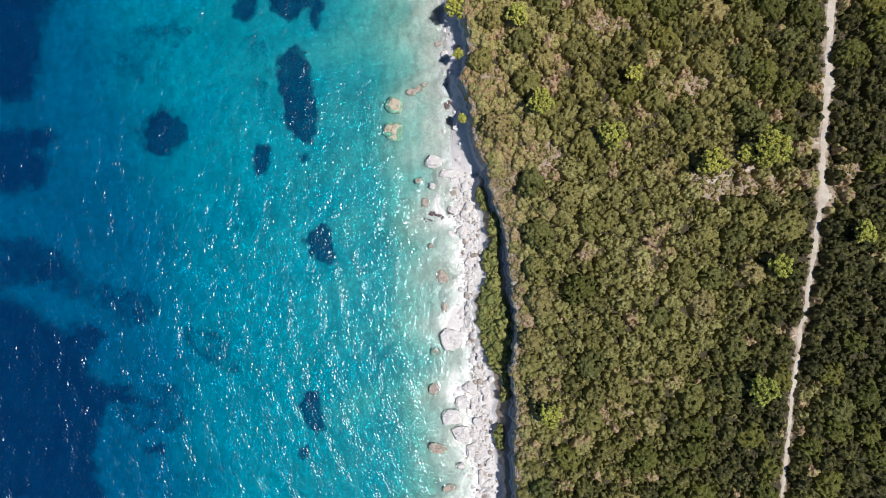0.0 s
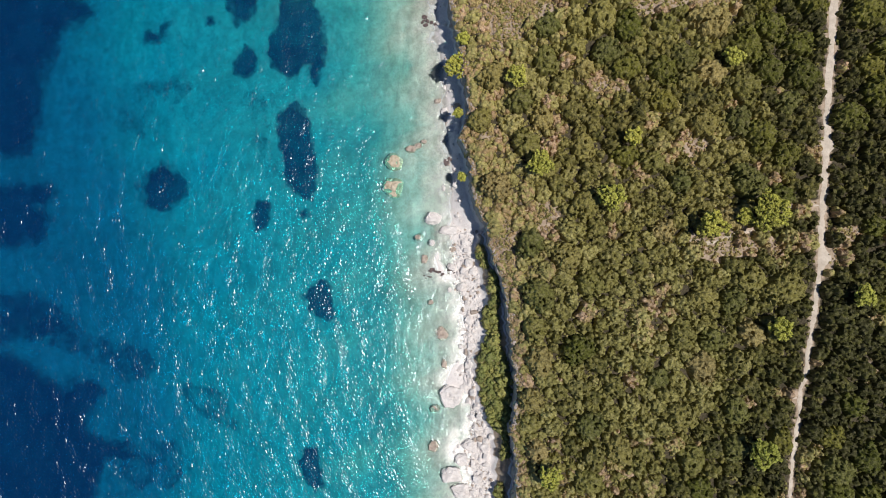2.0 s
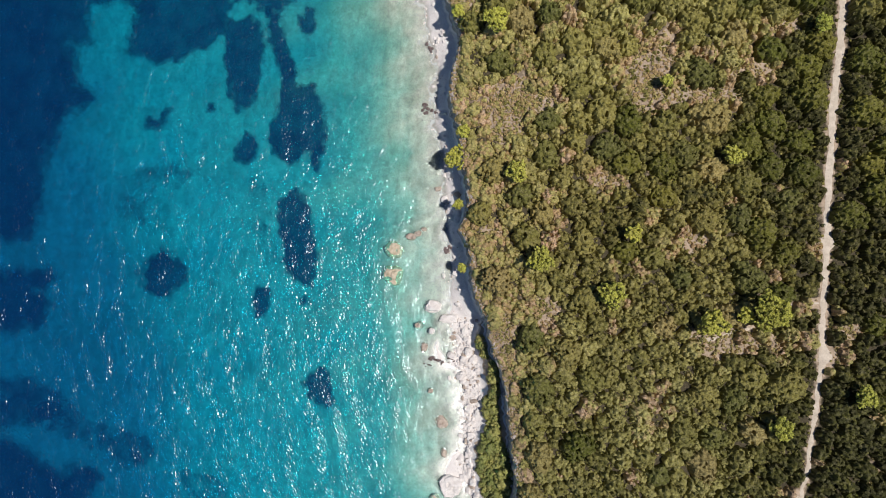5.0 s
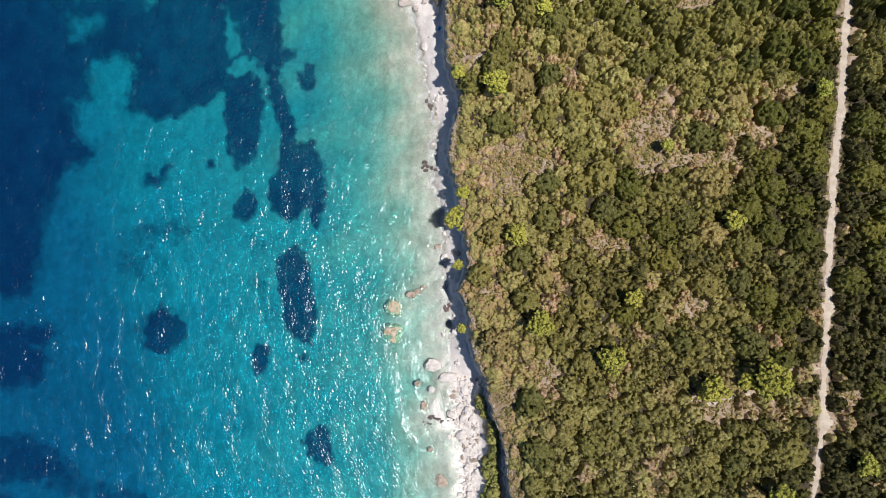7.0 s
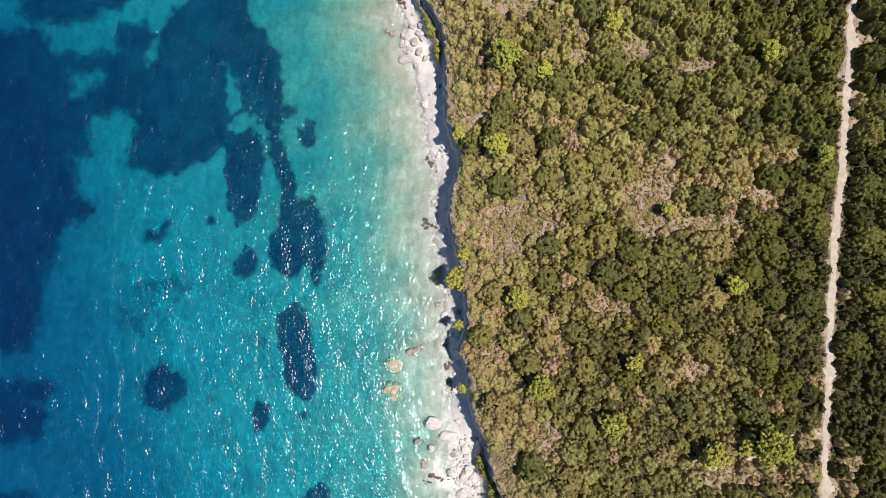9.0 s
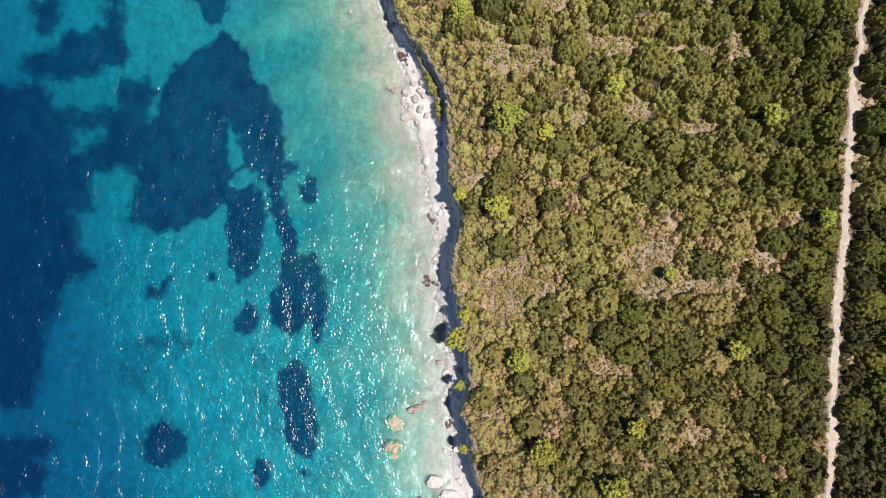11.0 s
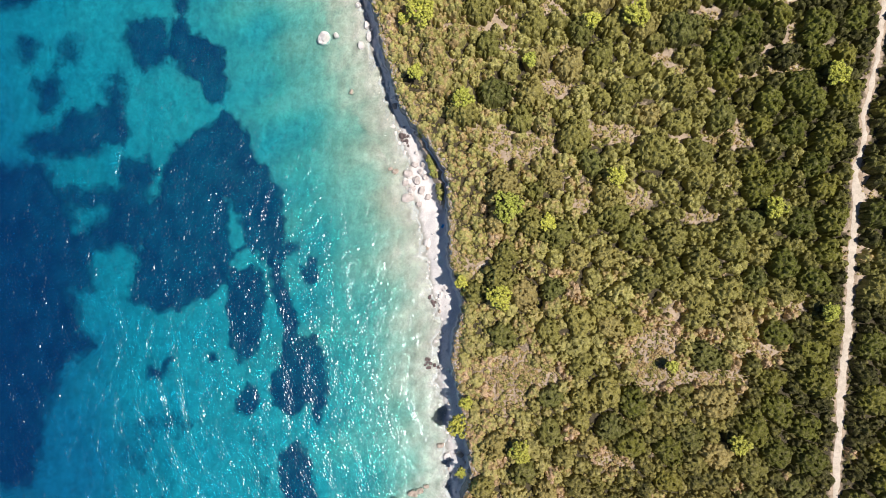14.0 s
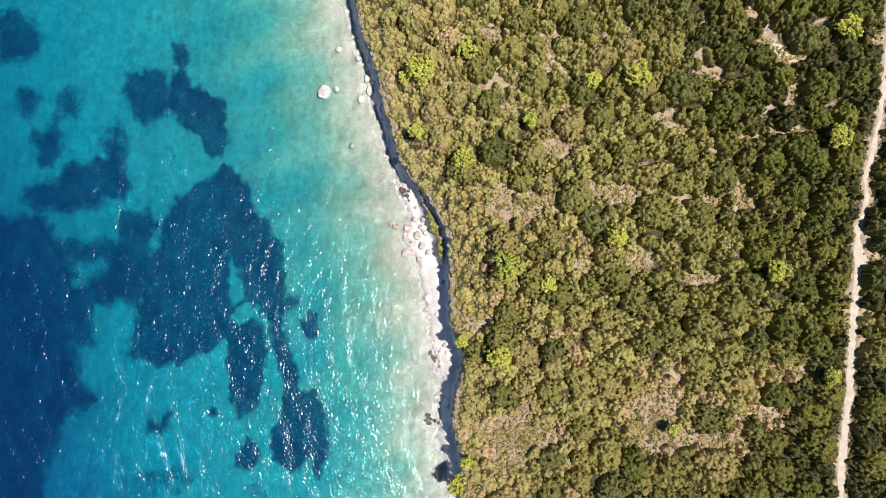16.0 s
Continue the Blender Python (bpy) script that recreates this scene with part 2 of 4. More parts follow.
EDGE_Y, EDGE_X = line("-60,19 -45,18.3 -34.5,18.6 -27,17.2 -17.7,18.5 -11,17.6 -3.5,16.6 3,15.8 7,15.1 10.8,13.4 16,11.8 20,11.2 23,10 26,8 31,7.4 35,7.1 39,5.9 "
                      "41.7,4.2 45.6,6.3 51,6.5 56,5.2 63,4.3 67,3.2 72,1.8 77,1.8 81,2.9 85,4.1 89,3.8 92,1.9 96,0.8 102,0.5 108,0.3 112,-0.1 114.4,0 118.3,-1.1 122,-3.1 "
                      "126,-5.8 130,-9.3 134,-12.1 138,-13.3 142,-14.3 146,-15.9 150,-17 154,-17.5 158,-19.2 161.6,-20.3 165.5,-22.2 170,-23 190,-28")
SHORE_Y, SHORE_X = line("-60.0,9.6 -59.5,11.0 -56.7,11.0 -51.1,9.8 -45.6,9.2 -40.0,8.6 -34.5,8.2 -30.3,9.0 -26.1,10.1 -20.6,8.5 -17.2,6.0 -12.3,7.4 -6.7,6.5 -1.2,6.9 4.4,6.0 9.9,5.3 15.5,4.2 21.0,3.3 27.9,3.0 35.0,3.0 44.0,1.4 52.0,1.2 "
                        "60.0,0.6 69.0,-1.8 82.0,-1.3 89.0,-3.2 96.0,-4.7 103.0,-5.8 109.0,-7.4 112.0,-9.6 117.0,-10.0 122.0,-10.0 129.0,-12.3 137.0,-15.3 144.0,-17.4 150.0,-19.6 156.0,-20.4 163.0,-22.9 174.0,-26.0 190.0,-30.0")
BENCH_Y, BENCH_W = line("-56,2 -49,3 -40,3.6 -34,4.2 -28,3.6 -24,6.4 -20,8 -12,8.8 -8,6.6 -5,4.8 0,4.2 7,3.8 12,3 17,2.2 21,0 108,0 111,2.2 115,3.2 121,3.4 126,1.6 129,0")


# green strip on the ledge: y, its sea side, its cliff side
LEDGE = [(-48, 15.6, 15.8), (-46, 14.8, 16.2), (-42.6, 14.2, 16.2), (-40, 15.8, 16), (-35, 15.8, 16), (-33.7, 15.3, 17.3), (-31, 16, 17.3), (-29, 15.6, 17.2), (-27, 13.6, 17.2),
         (-24.4, 12.2, 17.4), (-21.7, 11.2, 18), (-19, 10.3, 18.2), (-16, 9.8, 17.6), (-13.5, 9.7, 17.2), (-10.9, 10.1, 16.6), (-8, 10.6, 15.2), (-5.4, 12.4, 15), (-2.7, 10.9, 14.4),
         (0.7, 11, 14.4), (3.5, 12.8, 14.4), (5.5, 12.1, 14.5), (8.9, 12.4, 14.2), (10.5, 11.6, 12), (11.6, 10.1, 11.8), (15, 8.9, 10.8), (17, 10, 10.2), (108, 0, 0.2),
         (111, -1.6, -1.4), (112, -2.4, -1.2), (114, -2.8, -1.4), (116.5, -3.0, -2.8), (118, -4.2, -2.6), (121, -5.4, -4.0), (123, -5.4, -5.2), (126, -7.2, -7)]

TRACK_Y, TRACK_X = line("-80.0,74.0 -51.0,76.7 -45.0,77.3 -34.9,78.1 -31.2,78.4 -25.0,79.2 -20.0,79.9 -15.0,80.1 -11.3,81.3 -6.3,81.6 -1.3,82.3 4.9,83.0 9.9,83.6 13.6,83.9 19.8,84.1 24.8,84.4 32.3,84.9 37.3,85.2 42.3,85.5 45.3,85.2 49.8,85.7 52.6,85.5 58.6,86.1 64.9,86.3 "
                        "69.2,86.5 72.3,86.9 74.9,87.2 77.3,87.4 82.2,88.1 88.4,88.5 94.7,88.7 100.9,89.2 105.9,89.7 111.0,90.0 114.8,89.8 118.5,90.0 122.3,91.2 126.1,91.9 129.9,91.5 133.7,92.6 137.5,93.5 139.8,93.8 142.3,94.5 147.4,95.1 155.0,96.0 165.0,96.6 195.0,98.0")
BARE_A = [(64.2, 16.7, 7.5, 2.4), (56, 38.6, 2.5, 3.1), (23.3, 21.6, 2.2, 3.1), (37.9, 53, 4.2, 2.4), (11.6, 40.2, 2.2, 1.9), (15.8, 17.1, 2.0, 6.0),
          (46.5, 78.7, 6.2, 5.6), (46.5, 72.3, 5, 4.4), (58.8, 72.4, 7.5, 2.5), (15.1, 72.1, 6.9, 4.4), (22.7, 70.9, 6.2, 3.1), (15.2, 67, 5, 5)]
BARE_B = [(69.7, 77.5, 4.5, 2.0), (4.8, 96.3, 3.4, 2.3), (56.1, 107.6, 5, 1), (22.1, 157, 2.4, 5), (8.3, 163.8, 2.5, 1.9), (10.2, 126.8, 3.8, 1.5), (21.2, 124.2, 4.4, 1.9),
          (26.1, 145.1, 2.3, 1.5), (24.3, 137.9, 3.2, 2.5), (33.9, 126.9, 3.8, 1.8), (40.2, 125.6, 3.2, 1.9), (41.6, 110.9, 3.2, 2.3), (74.6, 157.7, 3.5, 2)]
BARE_C = [(89.8, 19.9, 1.5, 1.3), (95.2, 2.1, 1.6, 0.9), (92.2, 10.0, 1.5, 0.8), (91.5, 100.3, 2.8, 0.9), (90.9, 92.2, 1.8, 2.3), (94.1, -12.1, 1.3, 1.5), (74.9, 16.0, 1.3, 2.5), (86.0, 14.2, 2.0, 2.6), (83.6, 38.3, 1.6, 1.1), (91.6, 112.2, 1.6, 2.4), (87.3, 99.3, 1.3, 1.0),
          (14, 122, 6, 3.2), (71.6, 161, 2.5, 0.9), (77.1, 146.2, 1.5, 4.4), (74.6, 140.5, 5.1, 0.9), (57.5, 152.7, 2.5, 1.3), (47, 143.1, 3.2, 1.1), (52, 140.5, 1.8, 1.5), (65, 125.8, 3.2, 2.3),
          (60.1, 125.8, 2.3, 2.3), (62.6, 114.4, 1.5, 1.3), (67.4, 139.8, 3.5, 1), (83.7, 163.4, 2.5, 1.5), (93.3, 161.9, 2.3, 1.8), (30.3, 110.1, 2.5, 1.5), (2.6, 150.5, 5.7, 1),
          (13.8, 145.8, 1.5, 1.5), (17.3, 132, 1.9, 1.1), (22.6, 24.2, 3, 2.4), (75, 87.6, 3.8, 1.2)]


SIDE_PATHS = [(0.45, "56,17.8 58.9,16.9 62.7,17.7 65.8,19.2 69.6,20"), (0.25, "76.7,25.2 80.2,25.5 83.8,25.8"), (0.25, "2.2,94.9 5,94.4 8.2,95.7 11.4,98"),
              (1.5, "71.3,160.9 73.1,158.6 75.9,157.4 77.4,156.9"), (0.45, "76.4,-16.5 79.4,-16.7"), (0.4, "69,141.3 73.4,141 78.4,141.1")]


def spread(text, step):
    """Points at even steps along a path written as x,y pairs."""
    p = np.array([[float(v) for v in q.split(",")] for q in text.split()])
    d = np.concatenate([[0], np.cumsum(np.hypot(*np.diff(p, axis=0).T))])
    t = np.arange(0, d[-1], step)
    return np.stack([np.interp(t, d, p[:, 0]), np.interp(t, d, p[:, 1])], 1)


OPEN_SPOTS = [(x, y, 0.9 + w, 0.9 + w) for w, text in SIDE_PATHS for x, y in spread(text, 1.6)]


def bareness(x, y):
    b = np.zeros(np.shape(x))
    for cx, cy, rx, ry in BARE_A + BARE_B + BARE_C:
        q = ((x - cx) / (rx + 0.6)) ** 2 + ((y - cy) / (ry + 0.6)) ** 2
        b = np.maximum(b, np.exp(-q * 0.9))
    for cx, cy, rx, ry in OPEN_SPOTS:
        b = np.maximum(b, 1.3 * np.exp(-(((x - cx) / rx) ** 2 + ((y - cy) / ry) ** 2) * 0.9))
    return b + 0.16 * wobble(x, y, 0.5, 31) + 0.13 * wobble(x, y, 1.5, 32) + 0.30 * np.maximum(wobble(x, y, 0.42, 33), 0) * np.interp(y, [70, 125], [0, 1])


def edge_x(y):
    return np.interp(y, EDGE_Y, EDGE_X) + 0.22 * np.sin(y * 1.5 + 2 * np.sin(y * 0.37)) + 0.19 * np.sin(y * 3.1 + 3 * np.sin(y * 0.23 + 1)) + 0.13 * np.sin(y * 6.3 + 4 * np.sin(y * 0.51))


def plateau_z(x, y):
    inland = np.clip(x - edge_x(y), 0, 60)
    return 12.5 + 0.087 * np.clip(x, -40, 160) - 2.6 * np.exp(-inland / 9) + 0.35 * wobble(x, y, 0.12, 3)


def row_profile(y):
    """Knots (distance from the cliff's edge, height) of the coast at y, from the deep sea to the plateau."""
    e, s = float(edge_x(y)), float(np.interp(y, SHORE_Y, SHORE_X))
    w = float(np.interp(y, BENCH_Y, BENCH_W))
    top = float(plateau_z(np.array(e), np.array(y)))
    shore = min(s - e, -1.9 - w)
    foot = -0.35
    knots = [(-2600, -60), (-300, -15), (-118, -9.5), (-80, -5.4), (-50, -3.7), (-30, -2.8), (-20, -1.6), (-14, -0.72)]
    wide = float(np.interp(y, [-60, 10, 50, 90, 140, 190], [0.87, 0.91, 1.02, 1.12, 1.22, 1.3]))
    low = float(np.interp(y, [10, 45], [0.62, 1.0]))
    knots = [(u, z * (low if z > -2 else 1.0)) for u, z in knots]
    knots = [((u + 8) * wide + shore if u > -200 else u, z) for u, z in knots]
    knots = [(u, z) for u, z in knots if u < shore - 2.0]
    knots += [(shore, 0.0)]
    if w > 0.4:
        knots += [(-w - 0.9, 1.3), (-w - 0.2, 2.2), (-2.0, 4.6), (foot, 5.3), (-0.1, top - 0.4), (0.25, top)]
    else:
        high = min(1.0, max(0.0, (-shore - 2.5) / 2.5))
        knots += [(min(-2.8, 0.5 * shore), 1.3 + 0.5 * high)] if shore < -4 else []
        knots += [(-1.1, 1.3 + 1.3 * high), (foot, 2.0 + 1.6 * high), (-0.1, top - 0.4), (0.25, top)]
    return np.array(knots)


def coast_height(u, y):
    """Heights along one row: u from the cliff's edge."""
    k = row_profile(y)
    z = np.interp(u, k[:, 0], k[:, 1])
    x = u + float(edge_x(y))
    land = u > 0.3
    z = np.where(land, plateau_z(x, np.full_like(x, y)), z)
    shallow = np.clip((u - k[-6, 0] + 30) / 30, 0, 1) * (~land) * (u < -1.2)
    return z + shallow * 0.16 * wobble(x, y, 1.1, 5) + (~land) * (u < -12) * 0.3 * wobble(x, y, 0.25, 9)


FINE_Y = np.arange(-75, 191, 0.7)
ROWS_Y = np.concatenate([[-2500, -1200, -500, -220, -120, -90], FINE_Y, [205, 240, 330, 600, 1200, 2500]])
COLS_U = np.concatenate([[-2500, -1400, -700, -350, -220], np.arange(-160, -40, 2.5), np.arange(-40, -2.4, 0.7), np.arange(-2.3, 1.2, 0.15),
                         np.arange(1.4, 120, 1.5), [130, 160, 220, 350, 700, 1400, 2500]])
GRID_Z = np.array([coast_height(COLS_U, y) for y in ROWS_Y])
GRID_X = edge_x(ROWS_Y)[:, None] + COLS_U[None, :]


def ground_at(x, y):
    """Height of the ground at a point (arrays)."""
    x, y = np.atleast_1d(np.asarray(x, float)), np.atleast_1d(np.asarray(y, float))
    u = x - edge_x(y)
    j = np.clip(np.searchsorted(ROWS_Y, y) - 1, 0, len(ROWS_Y) - 2)
    i = np.clip(np.searchsorted(COLS_U, u) - 1, 0, len(COLS_U) - 2)
    a = np.clip((y - ROWS_Y[j]) / (ROWS_Y[j + 1] - ROWS_Y[j]), 0, 1)
    b = np.clip((u - COLS_U[i]) / (COLS_U[i + 1] - COLS_U[i]), 0, 1)
    return (GRID_Z[j, i] * (1 - a) * (1 - b) + GRID_Z[j + 1, i] * a * (1 - b) + GRID_Z[j, i + 1] * (1 - a) * b + GRID_Z[j + 1, i + 1] * a * b)


def grid_faces(rows, cols):
    i = np.arange(rows * cols).reshape(rows, cols)
    return np.stack([i[:-1, :-1], i[:-1, 1:], i[1:, 1:], i[1:, :-1]], -1).reshape(-1, 4)


def build_ground():
    yy = np.repeat(ROWS_Y[:, None], len(COLS_U), 1)
    xx, zz, uu = GRID_X.copy(), GRID_Z.copy(), np.repeat(COLS_U[None, :], len(ROWS_Y), 0)
    face = (uu > -1.0) & (uu < 0.35)
    xx += np.where(face, 0.14 * wobble(yy, zz * 0.5, 1.3, 11), 0)
    soil = np.clip((uu + 0.1) / 0.5, 0, 1)
    w = np.interp(ROWS_Y, BENCH_Y, BENCH_W)[:, None]
    soil = np.maximum(soil, ((w > 0.4) & (uu > -w - 0.2) & (uu < -0.9)) * 0.75)
    south = np.clip((45 - yy) / 40, 0, 1)
    beach = np.clip((zz - 0.05 + 0.42 * south) / 0.35, 0, 1)
    dz = np.abs(np.gradient(zz, axis=1) / np.maximum(np.gradient(xx, axis=1), 0.05))
    rock = np.clip((dz - 1.2) / 1.5, 0, 1) * (uu > -3)
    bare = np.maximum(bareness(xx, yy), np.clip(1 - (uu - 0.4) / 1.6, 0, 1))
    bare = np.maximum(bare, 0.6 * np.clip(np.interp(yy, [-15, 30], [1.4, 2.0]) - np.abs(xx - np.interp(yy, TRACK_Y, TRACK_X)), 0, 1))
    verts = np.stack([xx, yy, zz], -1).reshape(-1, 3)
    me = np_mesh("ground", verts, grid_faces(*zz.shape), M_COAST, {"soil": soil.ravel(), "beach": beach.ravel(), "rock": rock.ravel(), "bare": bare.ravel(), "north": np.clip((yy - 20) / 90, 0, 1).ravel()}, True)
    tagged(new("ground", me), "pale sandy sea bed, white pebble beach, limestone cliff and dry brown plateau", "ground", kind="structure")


def build_water():
    ys = np.concatenate([[-2500, -1000, -300, -130, -90], np.arange(-72, 186, 0.46), [210, 300, 1000, 2500]])
    us = np.concatenate([[-2500, -1200, -500, -220, -170], np.arange(-138, -0.7, 0.46)])
    yy = np.repeat(ys[:, None], len(us), 1)
    uu = np.repeat(us[None, :], len(ys), 0)
    xx = edge_x(yy) + uu
    z = ground_at(xx.ravel(), yy.ravel()).reshape(xx.shape)
    depth = np.clip(-z, 0, 12)
    calm = np.clip(depth / 1.2, 0.15, 1)
    a = radians(19)
    p = xx * math.cos(a) + yy * math.sin(a)
    p2 = xx * math.cos(radians(3)) + yy * math.sin(radians(3))
    p3 = xx * math.cos(radians(31)) + yy * math.sin(radians(31))
    group = np.clip(0.75 + 0.7 * wobble(xx, yy * 0.8, 0.30, 24), 0.1, 1.6)
    cross = np.clip(0.5 + 0.9 * wobble(xx, yy * 0.7, 0.27, 25), 0.0, 1.5)
    swell = 0.09 * group * np.sin(p * 0.90 + 2.8 * wobble(xx, yy, 0.16, 21)) + 0.045 * cross * np.sin(p2 * 1.5 + 3.0 * wobble(xx, yy, 0.22, 22)) + 0.032 * cross * np.sin(p3 * 1.9 + 3.0 * wobble(xx, yy, 0.2, 26))
    pack = np.clip(0.8 + 0.7 * wobble(xx, yy * 0.8, 0.5, 27), 0.15, 1.7)
    along, across = yy * math.cos(radians(25)) - xx * math.sin(radians(25)), xx * math.cos(radians(25)) + yy * math.sin(radians(25))
    chop = 0.065 * pack * wobble(across * 1.15, along * 0.65, 2.4, 28) + 0.045 * wobble(across * 1.1, along * 0.7, 3.0, 29)
    zz = calm * (swell + 0.022 * wobble(xx, yy, 0.9, 23) + chop)
    me = np_mesh("sea", np.stack([xx, yy, zz], -1).reshape(-1, 3), grid_faces(*xx.shape), M_WATER, {"depth": depth.ravel()}, True)
    ob = tagged(new("water", me), "clear turquoise sea with small waves and sun glints", "sea", kind="structure")
    ob.visible_shadow = False


build_ground()
build_water()


# ---------- plants ----------
def clump_mesh(centres, radii, plant, rng, leaves=9):
    """Leafy clumps: a rough core of 8 sides with leaves standing off it. Returns verts, tris, plant values."""
    n = len(centres)
    k = 6
    ang = np.linspace(0, 2 * np.pi, k, endpoint=False)
    ring = [(np.cos(ang), np.sin(ang), np.full(k, -0.55), 0.72), (np.cos(ang + 0.5), np.sin(ang + 0.5), np.full(k, 0.30), 0.66)]
    core = np.concatenate([np.stack([c * s, d * s, h], 1) for c, d, h, s in ring] + [np.array([[0, 0, 0.66]])])
    tris = []
    for i in range(k):
        j = (i + 1) % k
        tris += [(i, j, k + i), (j, k + j, k + i), (k + i, k + j, 2 * k)]
    tris = np.array(tris)
    m = len(core)
    jit = 1 + rng.uniform(-0.22, 0.22, (n, m, 1))
    turn = rng.uniform(0, 6.283, n)
    c, s = np.cos(turn)[:, None], np.sin(turn)[:, None]
    v = core[None] * jit
    v = np.stack([v[..., 0] * c - v[..., 1] * s, v[..., 0] * s + v[..., 1] * c, v[..., 2]], -1) * radii[:, None, None] + centres[:, None]
    f = tris[None] + (np.arange(n) * m)[:, None, None]
    # leaves
    d = rng.normal(size=(n, leaves, 3))
    d[..., 2] = np.abs(d[..., 2]) * 0.9 + 0.1
    d /= np.linalg.norm(d, axis=-1, keepdims=True)
    at = centres[:, None] + d * radii[:, None, None] * rng.uniform(0.62, 1.18, (n, leaves, 1))
    nor = d + rng.normal(size=d.shape) * 0.45
    nor /= np.linalg.norm(nor, axis=-1, keepdims=True)
    t1 = np.cross(nor, rng.normal(size=d.shape))
    t1 /= np.linalg.norm(t1, axis=-1, keepdims=True)
    t2 = np.cross(nor, t1)
    size = radii[:, None, None] * rng.uniform(0.20, 0.50, (n, leaves, 1))
    lv = np.stack([at - t1 * size, at + t2 * size * 0.7 + nor * size * 0.25, at + t1 * size, at - t2 * size * 0.7], 2).reshape(-1, 3)
    base = np.arange(n * leaves) * 4
    lf = np.stack([np.stack([base, base + 1, base + 2], 1), np.stack([base, base + 2, base + 3], 1)], 1).reshape(-1, 3)
    verts = np.concatenate([v.reshape(-1, 3), lv])
    faces = np.concatenate([f.reshape(-1, 3), lf + n * m])
    pl = np.concatenate([np.repeat(plant, m), np.repeat(plant, leaves * 4)])
    return verts, faces, pl


def dome_points(radius, height, spacing, rng):
    """Places of leafy clumps over one bush with its base at the origin."""
    n = max(3, int((radius / spacing) ** 2 * 3.2))
    i = np.arange(n) + 0.5
    r = np.sqrt(i / n) * radius * 0.92
    a = i * 2.39996 + rng.uniform(0, 6.28)
    lop = 1 + 0.18 * np.sin(a * 2 + rng.uniform(0, 6)) + 0.12 * np.sin(a * 3 + rng.uniform(0, 6))
    x, y = r * np.cos(a) * lop, r * np.sin(a) * lop
    z = height * np.power(np.clip(1 - (r / radius) ** 2, 0.0, 1), 0.55) * 0.85 + 0.15
    p = np.stack([x, y, z], 1) + rng.normal(size=(n, 3)) * spacing * (0.24, 0.24, 0.36)
    return p


def bush_form(radius, height, rng, step=0.30, cards=4):
    """One bush as a lumpy canopy, the union of many round sprays, with leaves standing off it. Returns verts, tris, hue offsets."""
    p = dome_points(radius, height, 0.62, rng)
    rl = rng.uniform(0.24, 0.66, len(p))
    tone = rng.normal(size=len(p)) * 0.11
    k = int(radius * 1.25 / step) + 1
    j, i = np.mgrid[-k:k + 1, -k:k + 1]
    x, y = (i + (j % 2) * 0.5) * step, j * step * 0.866
    x, y = x + rng.uniform(-0.08, 0.08, x.shape), y + rng.uniform(-0.08, 0.08, x.shape)
    d2 = (x[..., None] - p[:, 0]) ** 2 + (y[..., None] - p[:, 1]) ** 2
    lump = np.where(d2 < rl ** 2, p[:, 2] + np.sqrt(np.maximum(rl ** 2 - d2, 0)) * 1.35 - 0.25, -1.0)
    own = lump.argmax(-1)
    z, hue = lump.max(-1), tone[own]
    rho = np.sqrt(x ** 2 + y ** 2) / radius
    z = np.maximum(z, height * np.power(np.clip(1 - (rho / 0.9) ** 2, 0, 1), 0.55) * 0.42 - 0.1)
    inside = z > 0.0
    z = np.where(inside, np.maximum(z + rng.normal(size=z.shape) * 0.045, 0.02), -0.15)
    n = 2 * k + 1
    idx = np.arange(n * n).reshape(n, n)
    odd = (j[:-1, :-1] % 2).astype(bool)
    a, b, c, d = idx[:-1, :-1], idx[:-1, 1:], idx[1:, :-1], idx[1:, 1:]
    t1 = np.where(odd[..., None], np.stack([a, b, d], -1), np.stack([a, b, c], -1))
    t2 = np.where(odd[..., None], np.stack([a, d, c], -1), np.stack([b, d, c], -1))
    tris = np.concatenate([t1.reshape(-1, 3), t2.reshape(-1, 3)])
    tris = tris[inside.ravel()[tris].sum(1) >= 1]
    used, inv = np.unique(tris, return_inverse=True)
    verts = np.stack([x.ravel(), y.ravel(), z.ravel()], 1)[used]
    tris, hue = inv.reshape(-1, 3), hue.ravel()[used]
    w = rng.normal(size=(len(p), cards, 3))
    w[..., 2] = np.abs(w[..., 2]) + 0.25
    w /= np.linalg.norm(w, axis=-1, keepdims=True)
    at = p[:, None] + w * rl[:, None, None] * rng.uniform(0.92, 1.2, (len(p), cards, 1))
    nor = w + rng.normal(size=w.shape) * 0.5
    t1 = np.cross(nor, rng.normal(size=w.shape))
    t1 /= np.linalg.norm(t1, axis=-1, keepdims=True)
    t2 = np.cross(nor, t1)
    t2 /= np.linalg.norm(t2, axis=-1, keepdims=True)
    size = rng.uniform(0.08, 0.20, (len(p), cards, 1))
    lv = np.stack([at - t1 * size, at + t2 * size * 0.7, at + t1 * size, at - t2 * size * 0.7], 2).reshape(-1, 3)
    q = np.arange(len(lv) // 4) * 4 + len(verts)
    lf = np.concatenate([np.stack([q, q + 1, q + 2], 1), np.stack([q, q + 2, q + 3], 1)])
    return np.concatenate([verts, lv]), np.concatenate([tris, lf]), np.concatenate([hue, np.repeat(tone, cards * 4)])


